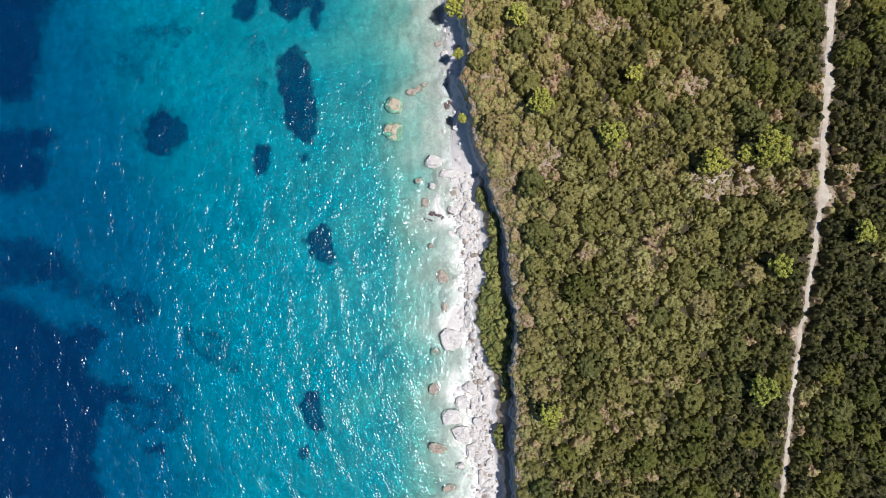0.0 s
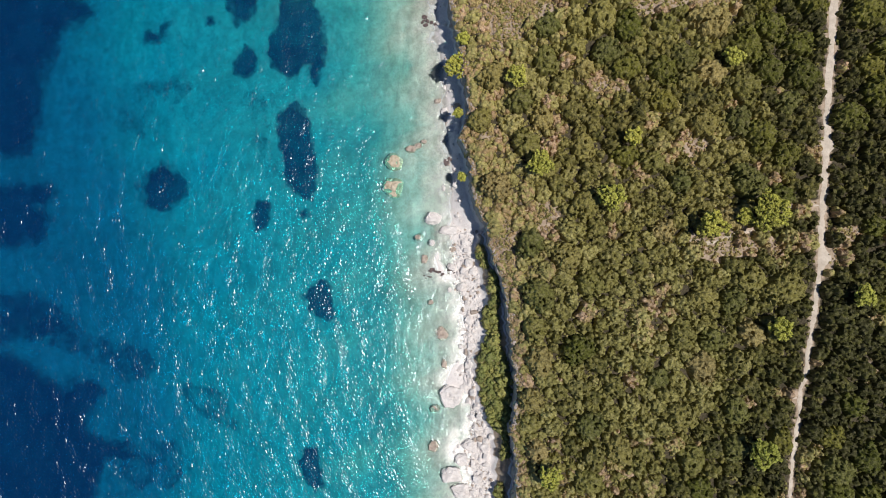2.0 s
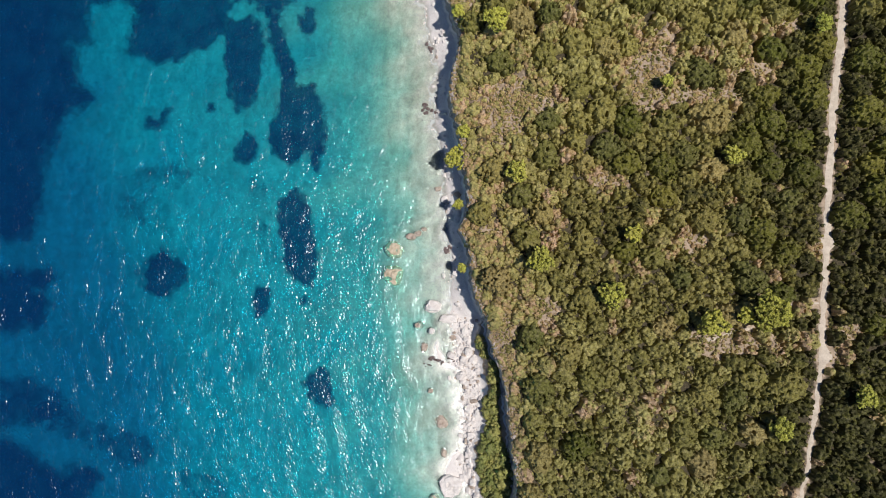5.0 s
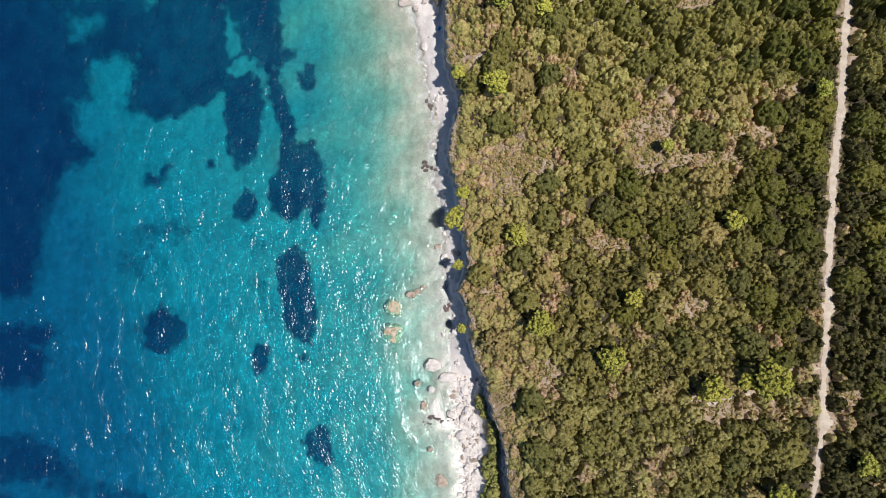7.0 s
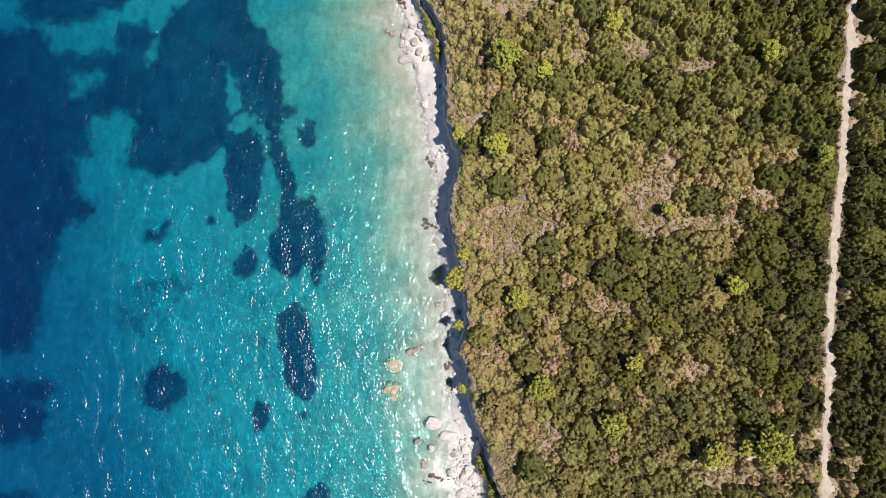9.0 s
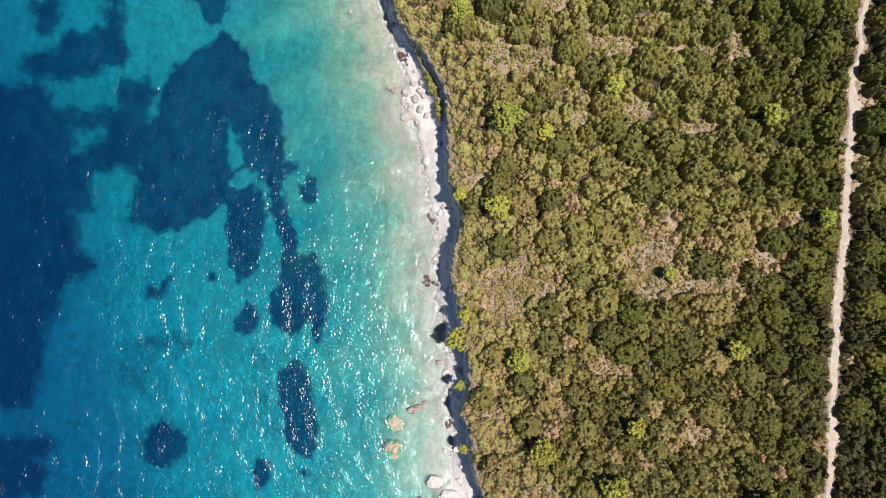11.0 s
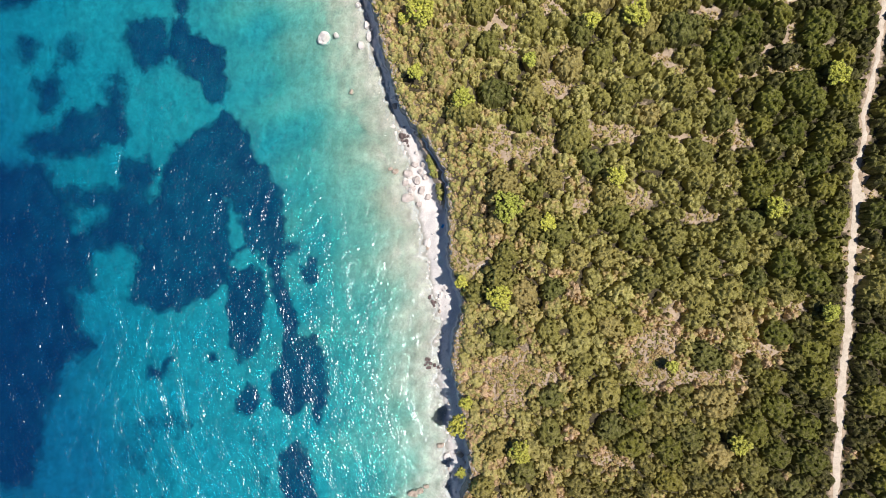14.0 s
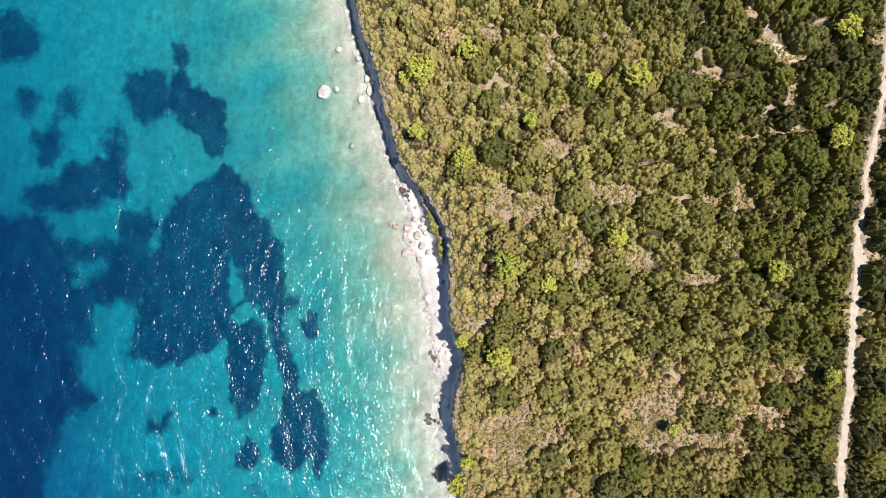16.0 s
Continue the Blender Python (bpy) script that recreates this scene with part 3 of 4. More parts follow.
BIG_BUSHES = [(81.0, 149.4, 4.2), (62.3, 157.2, 3.2), (61.1, 145.1, 4.3), (77.4, 136.9, 3.5), (86.9, 162.0, 2.8), (78.6, 160.8, 4.0), (51.9, 149.6, 4.3), (28.6, 125.3, 4.3), (34.1, 133.7, 2.5),
              (55.8, 121.7, 3.2), (46.0, 121.6, 4.3), (36.2, 112.6, 4.0), (72.7, 108.2, 3.2), (83.3, 124.4, 3.8), (79.8, 133.1, 3.5), (62.6, 101.1, 3.8), (67.6, 60.9, 3.8), (57.2, 76.5, 3.5),
              (59.7, 66.5, 4.3), (76.5, 106.7, 3.8), (84.2, 107.2, 3.5), (73.0, 65.3, 3.5), (41.8, 82.8, 2.5), (56.0, 88.5, 3.2), (93.1, 91.5, 3.2), (93.1, 67.9, 3.8), (81.3, 71.6, 3.9),
              (23.1, 81.0, 3.0), (68.2, 30.8, 4.0), (76.2, 7.4, 4.2), (11.1, 105.5, 2.5), (37.0, 82.2, 3.0)]


def trees_here():
    """x, y, crown radius of the light green pines."""
    return [(37.8, 27, 2.7), (22.4, 34.5, 2.5), (59.3, 21.2, 2.7), (71, 23.9, 3.6), (66.4, 22.8, 1.7), (74, -1.2, 2.2), (70.3, -28, 2.8), (25.4, -35.3, 2.3), (42.7, 40.3, 1.7),
            (90.7, 6.3, 2.1), (63.7, 57.7, 1.9), (16.9, 54.2, 2.2), (49.5, 74.2, 1.1), (13.4, 108.9, 3.0), (12, 88.4, 2.5), (82.7, 86.8, 1.7), (22.4, 105.4, 1.6),
            (37.3, 115.8, 2.0), (71, 109.1, 2.1), (41.3, 152.1, 2.6), (31.5, 151.1, 1.6), (3.1, 158.4, 2.1), (-7.1, 153.6, 3.0), (-11.1, 152.5, 1.1), (-8.1, 139.9, 1.6),
            (84, 138.4, 2.2), (17.9, 142.3, 1.4), (2.9, 133.3, 2.1), (85.8, 162.4, 2.3)]


def scatter_bushes():
    """Bush centres over the plateau: x, y, radius, by dart throwing on a hash grid, the large ones first."""
    rng = np.random.default_rng(12)
    cell, grid, out = 4.5, {}, []
    for x, y, rad in BIG_BUSHES:
        grid.setdefault((int(x // cell), int(y // cell)), []).append((x, y, rad))
        out.append((x, y, rad))
    for r, tries in ((3.2, 2600), (2.5, 3600), (1.9, 7000), (1.4, 16000), (1.0, 26000)):
        xs, ys = rng.uniform(-30, 102, tries), rng.uniform(-60, 174, tries)
        u, b = xs - edge_x(ys), bareness(xs, ys)
        off = xs - np.interp(ys, TRACK_Y, TRACK_X)
        tr = np.where(off > 0, off + 0.3, -off)
        for x, y, uu, bb, t in zip(xs, ys, u, b, tr):
            rad = r * rng.uniform(0.82, 1.18)
            if uu < 0.5 + 0.75 * rad or t < float(np.interp(y, [-15, 30], [0.72, 1.1])) + 0.97 * rad or bb > (0.5 - 0.1 * rad if r > 1.5 else 0.52):
                continue
            if uu < 10 and r > 1.6 and y > 60 and rng.uniform() < 0.85:
                continue
            if r > 2 and rng.uniform() < np.interp(y, [30, 90], [0.85, 0.1]):
                continue
            snug = 0.81 + 0.04 * min(1.0, max(0.0, (y - 75) / 40))
            gx, gy = int(x // cell), int(y // cell)
            near = (q for i in (-1, 0, 1) for j in (-1, 0, 1) for q in grid.get((gx + i, gy + j), ()))
            if any((x - q[0]) ** 2 + (y - q[1]) ** 2 < ((rad + q[2]) * snug) ** 2 for q in near):
                continue
            grid.setdefault((gx, gy), []).append((x, y, rad))
            out.append((x, y, rad))
    return out


def hue_of(x, y, rng):
    """Which plant grows where: browner low scrub in the south, greener bushes in the north; darker inland, partly
    painted vignette.
    """
    u = x - float(edge_x(np.array(y)))
    if bareness(np.array(x), np.array(y)) > float(np.interp(y, [80, 115], [0.32, 0.55])) or (u < 3.2 and rng.uniform() < float(np.interp(y, [60, 120], [0.6, 0.15]))):
        return rng.uniform(0.80, 1.0)
    if rng.uniform() < (0.05 if u < 30 and y < 110 else 0.025):
        return rng.uniform(0.88, 1.0)
    xx, yy = np.array(x), np.array(y)
    patch = float(wobble(xx, yy, 0.16, 43))
    if y < 100 and u < 70 and patch > 0.45 and rng.uniform() < 0.35:
        return rng.uniform(0.78, 0.95)
    # Falls inland: darker plants there, plus the lens vignette put into the hue.
    base = float(np.interp(y, [-40, 0, 20, 70, 120], [0.46, 0.52, 0.61, 0.67, 0.83])) - float(np.interp(u, [0, 10, 25, 55, 75, 90], [-0.16, -0.1, 0.01, 0.26, 0.53, 0.68])) + 0.13 * float(wobble(xx, yy, 0.07, 41)) + 0.05 * float(wobble(xx, yy, 0.4, 42))
    return min(0.84, max(0.03, base + rng.normal() * 0.075))


def build_scrub():
    rng = np.random.default_rng(5)
    bushes = scatter_bushes()
    trees = trees_here()
    cs, rs, ps, singles = [], [], [], []
    sizes = (0.8, 1.0, 1.2, 1.45, 1.75, 2.1, 2.5, 3.0, 3.6, 4.3)
    forms = {q: [bush_form(q, q * rng.uniform(0.8, 1.1) + 0.25, rng) for _ in range(7 if q < 2 else 4)] for q in sizes}
    bv, bf, bp, count = [], [], [], 0
    for x, y, r in bushes:
        if any((x - a) ** 2 + (y - b) ** 2 < (r * 0.12 + c * 0.3) ** 2 for a, b, c in trees):
            continue
        if r > 2.05 and 2 < x < 100 and len(singles) < 230:
            singles.append((x, y, r))
            continue
        q = min(sizes, key=lambda w: abs(w - r))
        v, f, dp = forms[q][int(rng.integers(len(forms[q])))]
        a, k = rng.uniform(0, 6.283), r / q
        ca, sa = math.cos(a) * k, math.sin(a) * k
        tall = rng.uniform(1.0, 1.3) + 0.3 * min(1.0, max(0.0, (y - 75) / 40))
        if 0 < x - float(np.interp(y, TRACK_Y, TRACK_X)) < 4.5:
            tall *= 1.2
        tall *= float(np.interp(x - float(edge_x(np.array(y))), [2, 14], [0.55, 1.0]))
        w = np.stack([v[:, 0] * ca - v[:, 1] * sa + x, v[:, 0] * sa + v[:, 1] * ca + y, v[:, 2] * k * tall], 1)
        w[:, 2] += ground_at(w[:, 0], w[:, 1])
        bv.append(w)
        bf.append(f + count)
        hue = hue_of(x, y, rng)
        bp.append(np.clip(hue + dp, 0, max(0.84, min(1.0, hue + 0.06))))
        count += len(v)
    # low growth in the gaps and dry brush on the bare ground
    n = 40000
    x, y = rng.uniform(-30, 102, n), rng.uniform(-60, 174, n)
    taken = np.zeros((480, 280), bool)
    for a, b, r in bushes:
        j, i = np.mgrid[int((b - r + 62) * 2):int((b + r + 62) * 2) + 1, int((a - r + 32) * 2):int((a + r + 32) * 2) + 1]
        near = (j / 2 - 62 - b) ** 2 + (i / 2 - 32 - a) ** 2 < (0.72 * r) ** 2
        taken[np.clip(j[near], 0, 479), np.clip(i[near], 0, 279)] = True
    free = ~taken[np.clip((y * 2 + 124.5).astype(int), 0, 479), np.clip((x * 2 + 64.5).astype(int), 0, 279)]
    x, y = x[free], y[free]
    n = len(x)
    u, b, t = x - edge_x(y), bareness(x, y), np.abs(x - np.interp(y, TRACK_Y, TRACK_X))
    keep = (u > 0.4) & (t > np.interp(y, [-15, 30], [0.7, 1.1])) & (rng.uniform(size=n) > b * 0.45 + np.interp(y, [70, 110], [0.1, 0.3]))
    x, y, b, u = x[keep], y[keep], b[keep], u[keep]
    dry = (b > np.interp(y, [80, 115], [0.25, 0.5])) | ((u < 1.6) & (y < 110))
    cs.append(np.stack([x, y, ground_at(x, y) + 0.15], 1))
    rs.append(np.where(dry, rng.uniform(0.16, 0.36, len(x)), rng.uniform(0.3, 0.55, len(x))))
    # Low growth darkens inland too, with the same painted vignette.
    ps.append(np.where(dry, rng.uniform(0.82, 1.0, len(x)), np.clip(rng.normal(size=len(x)) * 0.17 + np.interp(u, [0, 30, 60, 80], [0.6, 0.5, 0.28, 0.14]), 0, 0.85)))
    # dry tufts along the cliff's rim
    n = 5200
    y = rng.uniform(-60, 174, n)
    x = edge_x(y) + 0.12 + rng.uniform(size=n) ** 1.6 * 2.4
    cs.append(np.stack([x, y, ground_at(x, y) + 0.06], 1))
    rs.append(rng.uniform(0.10, 0.30, n))
    ps.append(np.where(rng.uniform(size=n) < np.interp(y, [60, 130], [0.7, 0.4]), rng.uniform(0.86, 1.0, n), rng.uniform(0.5, 0.85, n)))
    # brittle dry brush on the bare ground
    for cx, cy, rx, ry in BARE_A + BARE_B + BARE_C:
        k = int(rx * ry * 15)
        q, a = np.sqrt(rng.uniform(size=k)) * 1.15, rng.uniform(0, 6.283, k)
        x, y = cx + q * rx * np.cos(a), cy + q * ry * np.sin(a)
        keep = (x - edge_x(y) > 0.6) & (np.abs(x - np.interp(y, TRACK_Y, TRACK_X) - 0.8) > 1.9)
        x, y = x[keep], y[keep]
        cs.append(np.stack([x, y, ground_at(x, y) + rng.uniform(0.0, 0.35, len(x))], 1))
        rs.append(rng.uniform(0.10, 0.34, len(x)) + 0.5 * rng.uniform(size=len(x)) ** 5)
        kind, drift = rng.uniform(size=len(x)), 0.3 * wobble(x, y, 0.8, 34)
        ps.append(np.select([kind + drift < 0.55, kind + drift < 0.80], [rng.uniform(0.84, 0.94, len(x)), rng.uniform(0.62, 0.88, len(x))], rng.uniform(0.1, 0.55, len(x))))
    # bushes on the bench under the cliff
    n = 1500
    y = rng.uniform(-54, 127, n)
    left, right = (np.interp(y, [q[0] for q in LEDGE], [q[k] for q in LEDGE]) for k in (1, 2))
    x = left + rng.uniform(size=n) * (right - left)
    keep = right - left > 0.8
    x, y = x[keep], y[keep]
    cs.append(np.stack([x, y, ground_at(x, y) + rng.uniform(0.0, 0.5, len(x)) + 0.3 * wobble(x, y, 0.9, 71)], 1))
    rs.append(rng.uniform(0.4, 0.7, len(x)))
    ps.append(rng.uniform(0.4, 0.86, len(x)))
    # coarser bushes beyond, out to where the land leaves sight
    coarse = [bush_form(3.0, 2.6, rng, 0.75, 0) for _ in range(5)]
    for x, y in zip(rng.uniform(-60, 170, 1900), rng.uniform(-130, 250, 1900)):
        if (-62 < y < 176 and x < 103) or x - float(edge_x(np.array(y))) < 4 or abs(x - float(np.interp(y, TRACK_Y, TRACK_X))) < 4:
            continue
        v, f, dp = coarse[int(rng.integers(5))]
        w = v * rng.uniform(0.7, 1.2) + (x, y, float(ground_at(x, y)[0]))
        bv.append(w)
        bf.append(f + count)
        bp.append(np.clip(hue_of(x, y, rng) + dp, 0, 1))
        count += len(v)
    v, f, p = clump_mesh(np.concatenate(cs), np.concatenate(rs), np.concatenate(ps), rng)
    v, f, p = np.concatenate(bv + [v]), np.concatenate(bf + [f + count]), np.concatenate(bp + [p])
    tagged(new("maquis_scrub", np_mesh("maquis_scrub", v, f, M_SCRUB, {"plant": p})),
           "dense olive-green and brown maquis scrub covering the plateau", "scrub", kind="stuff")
    # larger shrubs as things of their own
    kinds = {mat: [(q, [np_mesh("shrub", *form[:2], mat) for form in forms[q]]) for q in sizes if q >= 2] for mat in (M_SHRUB, M_OAK)}
    for x, y, r in singles:
        # The vignette painted into hue_of also turns inland shrubs into dark oaks.
        oak = hue_of(x, y, rng) < 0.38
        q, meshes = min(kinds[M_OAK if oak else M_SHRUB], key=lambda w: abs(w[0] - r))
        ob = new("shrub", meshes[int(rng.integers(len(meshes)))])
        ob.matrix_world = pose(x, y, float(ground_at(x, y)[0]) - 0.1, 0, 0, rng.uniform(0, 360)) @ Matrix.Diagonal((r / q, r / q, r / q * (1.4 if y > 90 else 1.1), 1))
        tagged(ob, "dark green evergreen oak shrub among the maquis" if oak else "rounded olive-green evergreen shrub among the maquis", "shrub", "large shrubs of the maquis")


def ledge_bushes():
    """Fresh green bushes that crowd the ledge between the beach and the cliff."""
    rng = np.random.default_rng(21)
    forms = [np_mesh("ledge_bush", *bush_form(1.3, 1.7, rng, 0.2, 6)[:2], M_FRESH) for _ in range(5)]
    placed = []
    spots = list(rng.uniform(-48, 17, 6000)) + list(rng.uniform(109, 126, 500))
    for y in spots:
        left, right = (float(np.interp(y, [q[0] for q in LEDGE], [q[k] for q in LEDGE])) for k in (1, 2))
        r = rng.uniform(0.6, 1.7)
        if right - left < 0.9 or len(placed) >= 170:
            continue
        r = min(r, 0.62 * (right - left))
        x = rng.uniform(left + 0.6 * r, right - 0.6 * r) if right - left > 1.2 * r else 0.5 * (left + right)
        if any((x - a) ** 2 + (y - b) ** 2 < (0.58 * (r + c)) ** 2 for a, b, c in placed):
            continue
        placed.append((x, y, r))
        ob = new("ledge_bush", forms[int(rng.integers(5))])
        ob.matrix_world = pose(x, y, float(ground_at(x, y)[0]) - 0.1, 0, 0, rng.uniform(0, 360)) @ Matrix.Scale(r / 1.3, 4)
        tagged(ob, "fresh green leafy bush on the ledge below the cliff", "shrub", "bushes on the ledge")


def pine(x, y, radius, base=None, height=None, label="light yellow-green young pine tree above the scrub"):
    rng = np.random.default_rng(int(abs(x) * 100 + abs(y) * 7))
    z = float(ground_at(x, y)[0]) if base is None else base
    h = height or 2.6 + radius * 1.9
    root = new("pine_tree")
    root.location = (x, y, z)
    bm = bmesh.new()
    bmesh.ops.create_cone(bm, segments=9, radius1=0.09 + 0.05 * radius, radius2=0.04, depth=h * 0.92, cap_ends=True, matrix=Matrix.Translation((0, 0, h * 0.46)))
    lobes = []
    for k in range(max(5, int(5 + radius * 3))):
        a = k * 2.4 + rng.uniform(0, 0.6)
        q = math.sqrt((k + 0.4) / (5 + radius * 3))
        d = radius * 0.84 * q * rng.uniform(0.75, 1.2)
        zz = h * (0.92 - 0.42 * q) + rng.uniform(-0.2, 0.2)
        lobes.append((d * math.cos(a), d * math.sin(a), zz))
        tip = Vector(lobes[-1])
        foot = Vector((0, 0, max(0.8, zz - 0.25 - d * 0.5)))
        way = tip - foot
        m = Matrix.Translation(foot + way * 0.5) @ way.to_track_quat("Z", "Y").to_matrix().to_4x4()
        bmesh.ops.create_cone(bm, segments=5, radius1=0.055, radius2=0.02, depth=way.length, matrix=m)
    part("trunk", bm, M_BARK, root, "brown bark trunk with limbs")
    at, size = [], []
    deep, mid = 0.95 * radius, h - 0.95 * radius
    for k in range(int(16 + 15 * radius ** 2)):
        a, up = k * 2.4 + rng.uniform(-0.3, 0.3), rng.uniform(-0.35, 1.0)
        lobe = 1.0 + 0.16 * math.sin(3 * a + x) + 0.12 * math.sin(5 * a + y)
        d = rng.uniform(0.72, 1.06) * lobe
        flat = math.sqrt(max(0.0, 1 - up * up)) * radius * d
        at.append((flat * math.cos(a), flat * math.sin(a), mid + up * deep * d))
        size.append(rng.uniform(0.26, 0.52))
    for k in range(int(4 + 5 * radius)):
        a, q = rng.uniform(0, 6.283), rng.uniform(0, 0.6)
        at.append((q * radius * math.cos(a), q * radius * math.sin(a), mid + rng.uniform(-0.2, 0.5) * deep))
        size.append(rng.uniform(0.5, 0.8))
    v, f, _ = clump_mesh(np.array(at), np.array(size), np.zeros(len(at)), rng, 16)
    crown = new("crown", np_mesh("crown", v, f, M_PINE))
    crown.parent = root
    tagged(root, label, "tree", "young pines")


build_scrub()
ledge_bushes()
for tree in trees_here():
    pine(tree[0], tree[1], tree[2] * 1.03)
CLIFF_PINES = [(3.7, 58.2, 2.7, 1.5, 10.0), (4.1, 47.4, 1.0, 2.0, 7.5), (5.2, 32.3, 0.9, 2.0, 6.0), (4.9, 64, 1.3, 8.0, 5.2), (3.3, 91.7, 1.3, 9.0, 5.2)]
for tx, ty, tr, tb, th in CLIFF_PINES:
    pine(tx, ty, tr, tb, th, "yellow-green pine growing out of the cliff face")


# ---------- trail ----------
def build_track():
    ys = np.arange(-78, 190, 0.5)
    xs = np.interp(ys, TRACK_Y, TRACK_X) + 0.04 * np.sin(ys * 0.9 + 2 * np.sin(ys * 0.21)) + 0.03 * np.sin(ys * 2.3 + 1)
    half = np.interp(ys, [-25, 35, 114, 124], [0.38, 0.70, 0.74, 0.52]) + 0.9 * np.exp(-((ys - 39) / 1.3) ** 2) + 0.12 * np.sin(ys * 0.7) * np.sin(ys * 0.31 + 2) + 0.05 * np.sin(ys * 3.1 + 3 * np.sin(ys * 0.4)) + 0.1 * wobble(ys, ys * 0, 0.9, 52)
    cols = np.linspace(-1, 1, 7)
    apart = 1.6 * np.exp(-((ys - 14) / 1.9) ** 2) + 1.3 * np.exp(-((ys - 112) / 2.0) ** 2)
    xx = xs[:, None] + half[:, None] * cols[None] + apart[:, None] * np.clip(cols[None], 0, 1) + 0.06 * wobble(ys[:, None], cols[None] * 3, 3.0, 51)
    yy = np.repeat(ys[:, None], 7, 1)
    zz = ground_at(xx.ravel(), yy.ravel()).reshape(xx.shape) + 0.07 - 0.05 * np.abs(cols[None]) ** 4
    me = np_mesh("trail", np.stack([xx, yy, zz], -1).reshape(-1, 3), grid_faces(*xx.shape), M_TRACK, None, True)
    tagged(new("trail", me), "pale dusty footpath through the scrub", "path", kind="structure")


build_track()


def side_trail(width, text):
    """A narrow trodden strip that leaves the trail or crosses open ground."""
    p = spread(text, 0.3)
    way = np.gradient(p, axis=0)
    way /= np.linalg.norm(way, axis=1, keepdims=True)
    side = np.stack([-way[:, 1], way[:, 0]], 1)
    cols = np.linspace(-1, 1, 5)
    k = np.arange(len(p))
    half = width * (0.85 + 0.3 * np.sin(k * 0.9 + p[0, 0]) * np.sin(k * 0.37)) * np.minimum(1, 0.35 + np.minimum(k, len(p) - 1 - k) * 0.2)
    xy = p[:, None] + side[:, None] * (half[:, None] * cols[None])[..., None]
    z = ground_at(xy[..., 0].ravel(), xy[..., 1].ravel()).reshape(xy.shape[:2]) + 0.06 - 0.05 * np.abs(cols[None]) ** 4
    me = np_mesh("side_trail", np.concatenate([xy, z[..., None]], -1).reshape(-1, 3), grid_faces(*z.shape), M_TRACK, None, True)
    tagged(new("side_trail", me), "narrow pale trodden side path through the scrub", "path", kind="structure")


for path_width, path_text in SIDE_PATHS:
    side_trail(path_width, path_text)


# ---------- seagrass ----------
def seagrass(outline, most=1.0, holes=()):
    """One meadow: tufted mat inside a loose outline, with a ragged edge."""
    rings = [np.array([[float(v) for v in q.split(",")] for q in text.split()]) for text in (outline, *holes)]
    low, high = rings[0].min(0) - 4, rings[0].max(0) + 4
    low[0] = max(low[0], -150)
    small = min((high - low - 8))
    step = 0.32 if np.prod(high - low) < 900 else 0.5
    xx, yy = np.meshgrid(np.arange(low[0], high[0], step), np.arange(low[1], high[1], step))
    f = None
    for k, ring in enumerate(rings):
        near, odd = np.full(xx.shape, 99.0), np.zeros(xx.shape, bool)
        for (ax, ay), (bx, by) in zip(ring, np.roll(ring, -1, 0)):
            dx, dy = bx - ax, by - ay
            t = np.clip(((xx - ax) * dx + (yy - ay) * dy) / (dx * dx + dy * dy + 1e-9), 0, 1)
            near = np.minimum(near, np.hypot(xx - ax - t * dx, yy - ay - t * dy))
            odd ^= ((ay > yy) != (by > yy)) & (xx < ax + (yy - ay) / (dy if abs(dy) > 1e-9 else 1e-9) * dx)
        d = np.where(odd, near, -near)
        f = d if k == 0 else np.minimum(f, -d)
    f = f + min(1.0, small / 7) * (0.55 * wobble(xx, yy, 0.5, 60) + 0.5 * wobble(xx, yy, 1.3, 61))
    inside = f > np.interp(xx, [-95, -60], [-3.2, -1.3])
    rng = np.random.default_rng(len(rings[0]))
    tuft = rng.normal(size=xx.shape) * 0.09
    z = ground_at(xx.ravel(), yy.ravel()).reshape(xx.shape) + 0.06 + np.clip(f + 0.8, 0, 2.2) * 0.16 + np.abs(tuft)
    cells = inside[:-1, :-1] | inside[1:, :-1] | inside[:-1, 1:] | inside[1:, 1:]
    faces = grid_faces(*xx.shape)[cells.ravel()]
    used, inv = np.unique(faces, return_inverse=True)
    verts = np.stack([xx.ravel(), yy.ravel(), z.ravel()], 1)[used]
    # Wider fade in deep water: its light scatter put into the grass cover.
    me = np_mesh("seagrass_meadow", verts, inv.reshape(-1, 4), M_GRASS, {"dense": np.clip(0.5 + f / np.interp(xx, [-95, -60], [8, 3]), 0, most).ravel()[used]})
    tagged(new("seagrass_meadow", me), "dark seagrass meadow on the sandy sea bed" if most > 0.6 else "thin patchy seagrass on the sandy sea bed", "seagrass", "seagrass meadows", "stuff")


seagrass("-82.6,156.1 -79.0,157.6 -73.3,157.3 -71.7,154.1 -72.2,149.0 -74.3,145.4 -78.6,144.6 -81.6,148.1 -82.9,152.5")
seagrass("-71.1,156.3 -67.5,157.1 -65.9,153.5 -61.6,152.1 -58.3,150.0 -57.0,144.9 -56.1,139.2 -58.2,135.6 -61.1,136.2 -63.3,139.8 -67.0,142.6 -70.3,147.6 -71.8,151.9")
seagrass("-70.9,163.8 -67.7,163.3 -67.0,160.0 -68.7,158.5 -70.5,160.6")
seagrass("-111.1,150.1 -109.9,152.4 -107.4,152.5 -106.1,149.9 -107.2,147.0 -109.6,146.9")
seagrass("-99.2,150.0 -98.3,151.8 -96.1,151.8 -95.4,149.4 -96.5,146.3 -98.5,146.3")
seagrass("-106.4,139.0 -104.4,142.0 -102.3,143.0 -99.7,140.6 -99.8,135.6 -102.6,133.4 -104.6,133.2 -105.6,136.2")
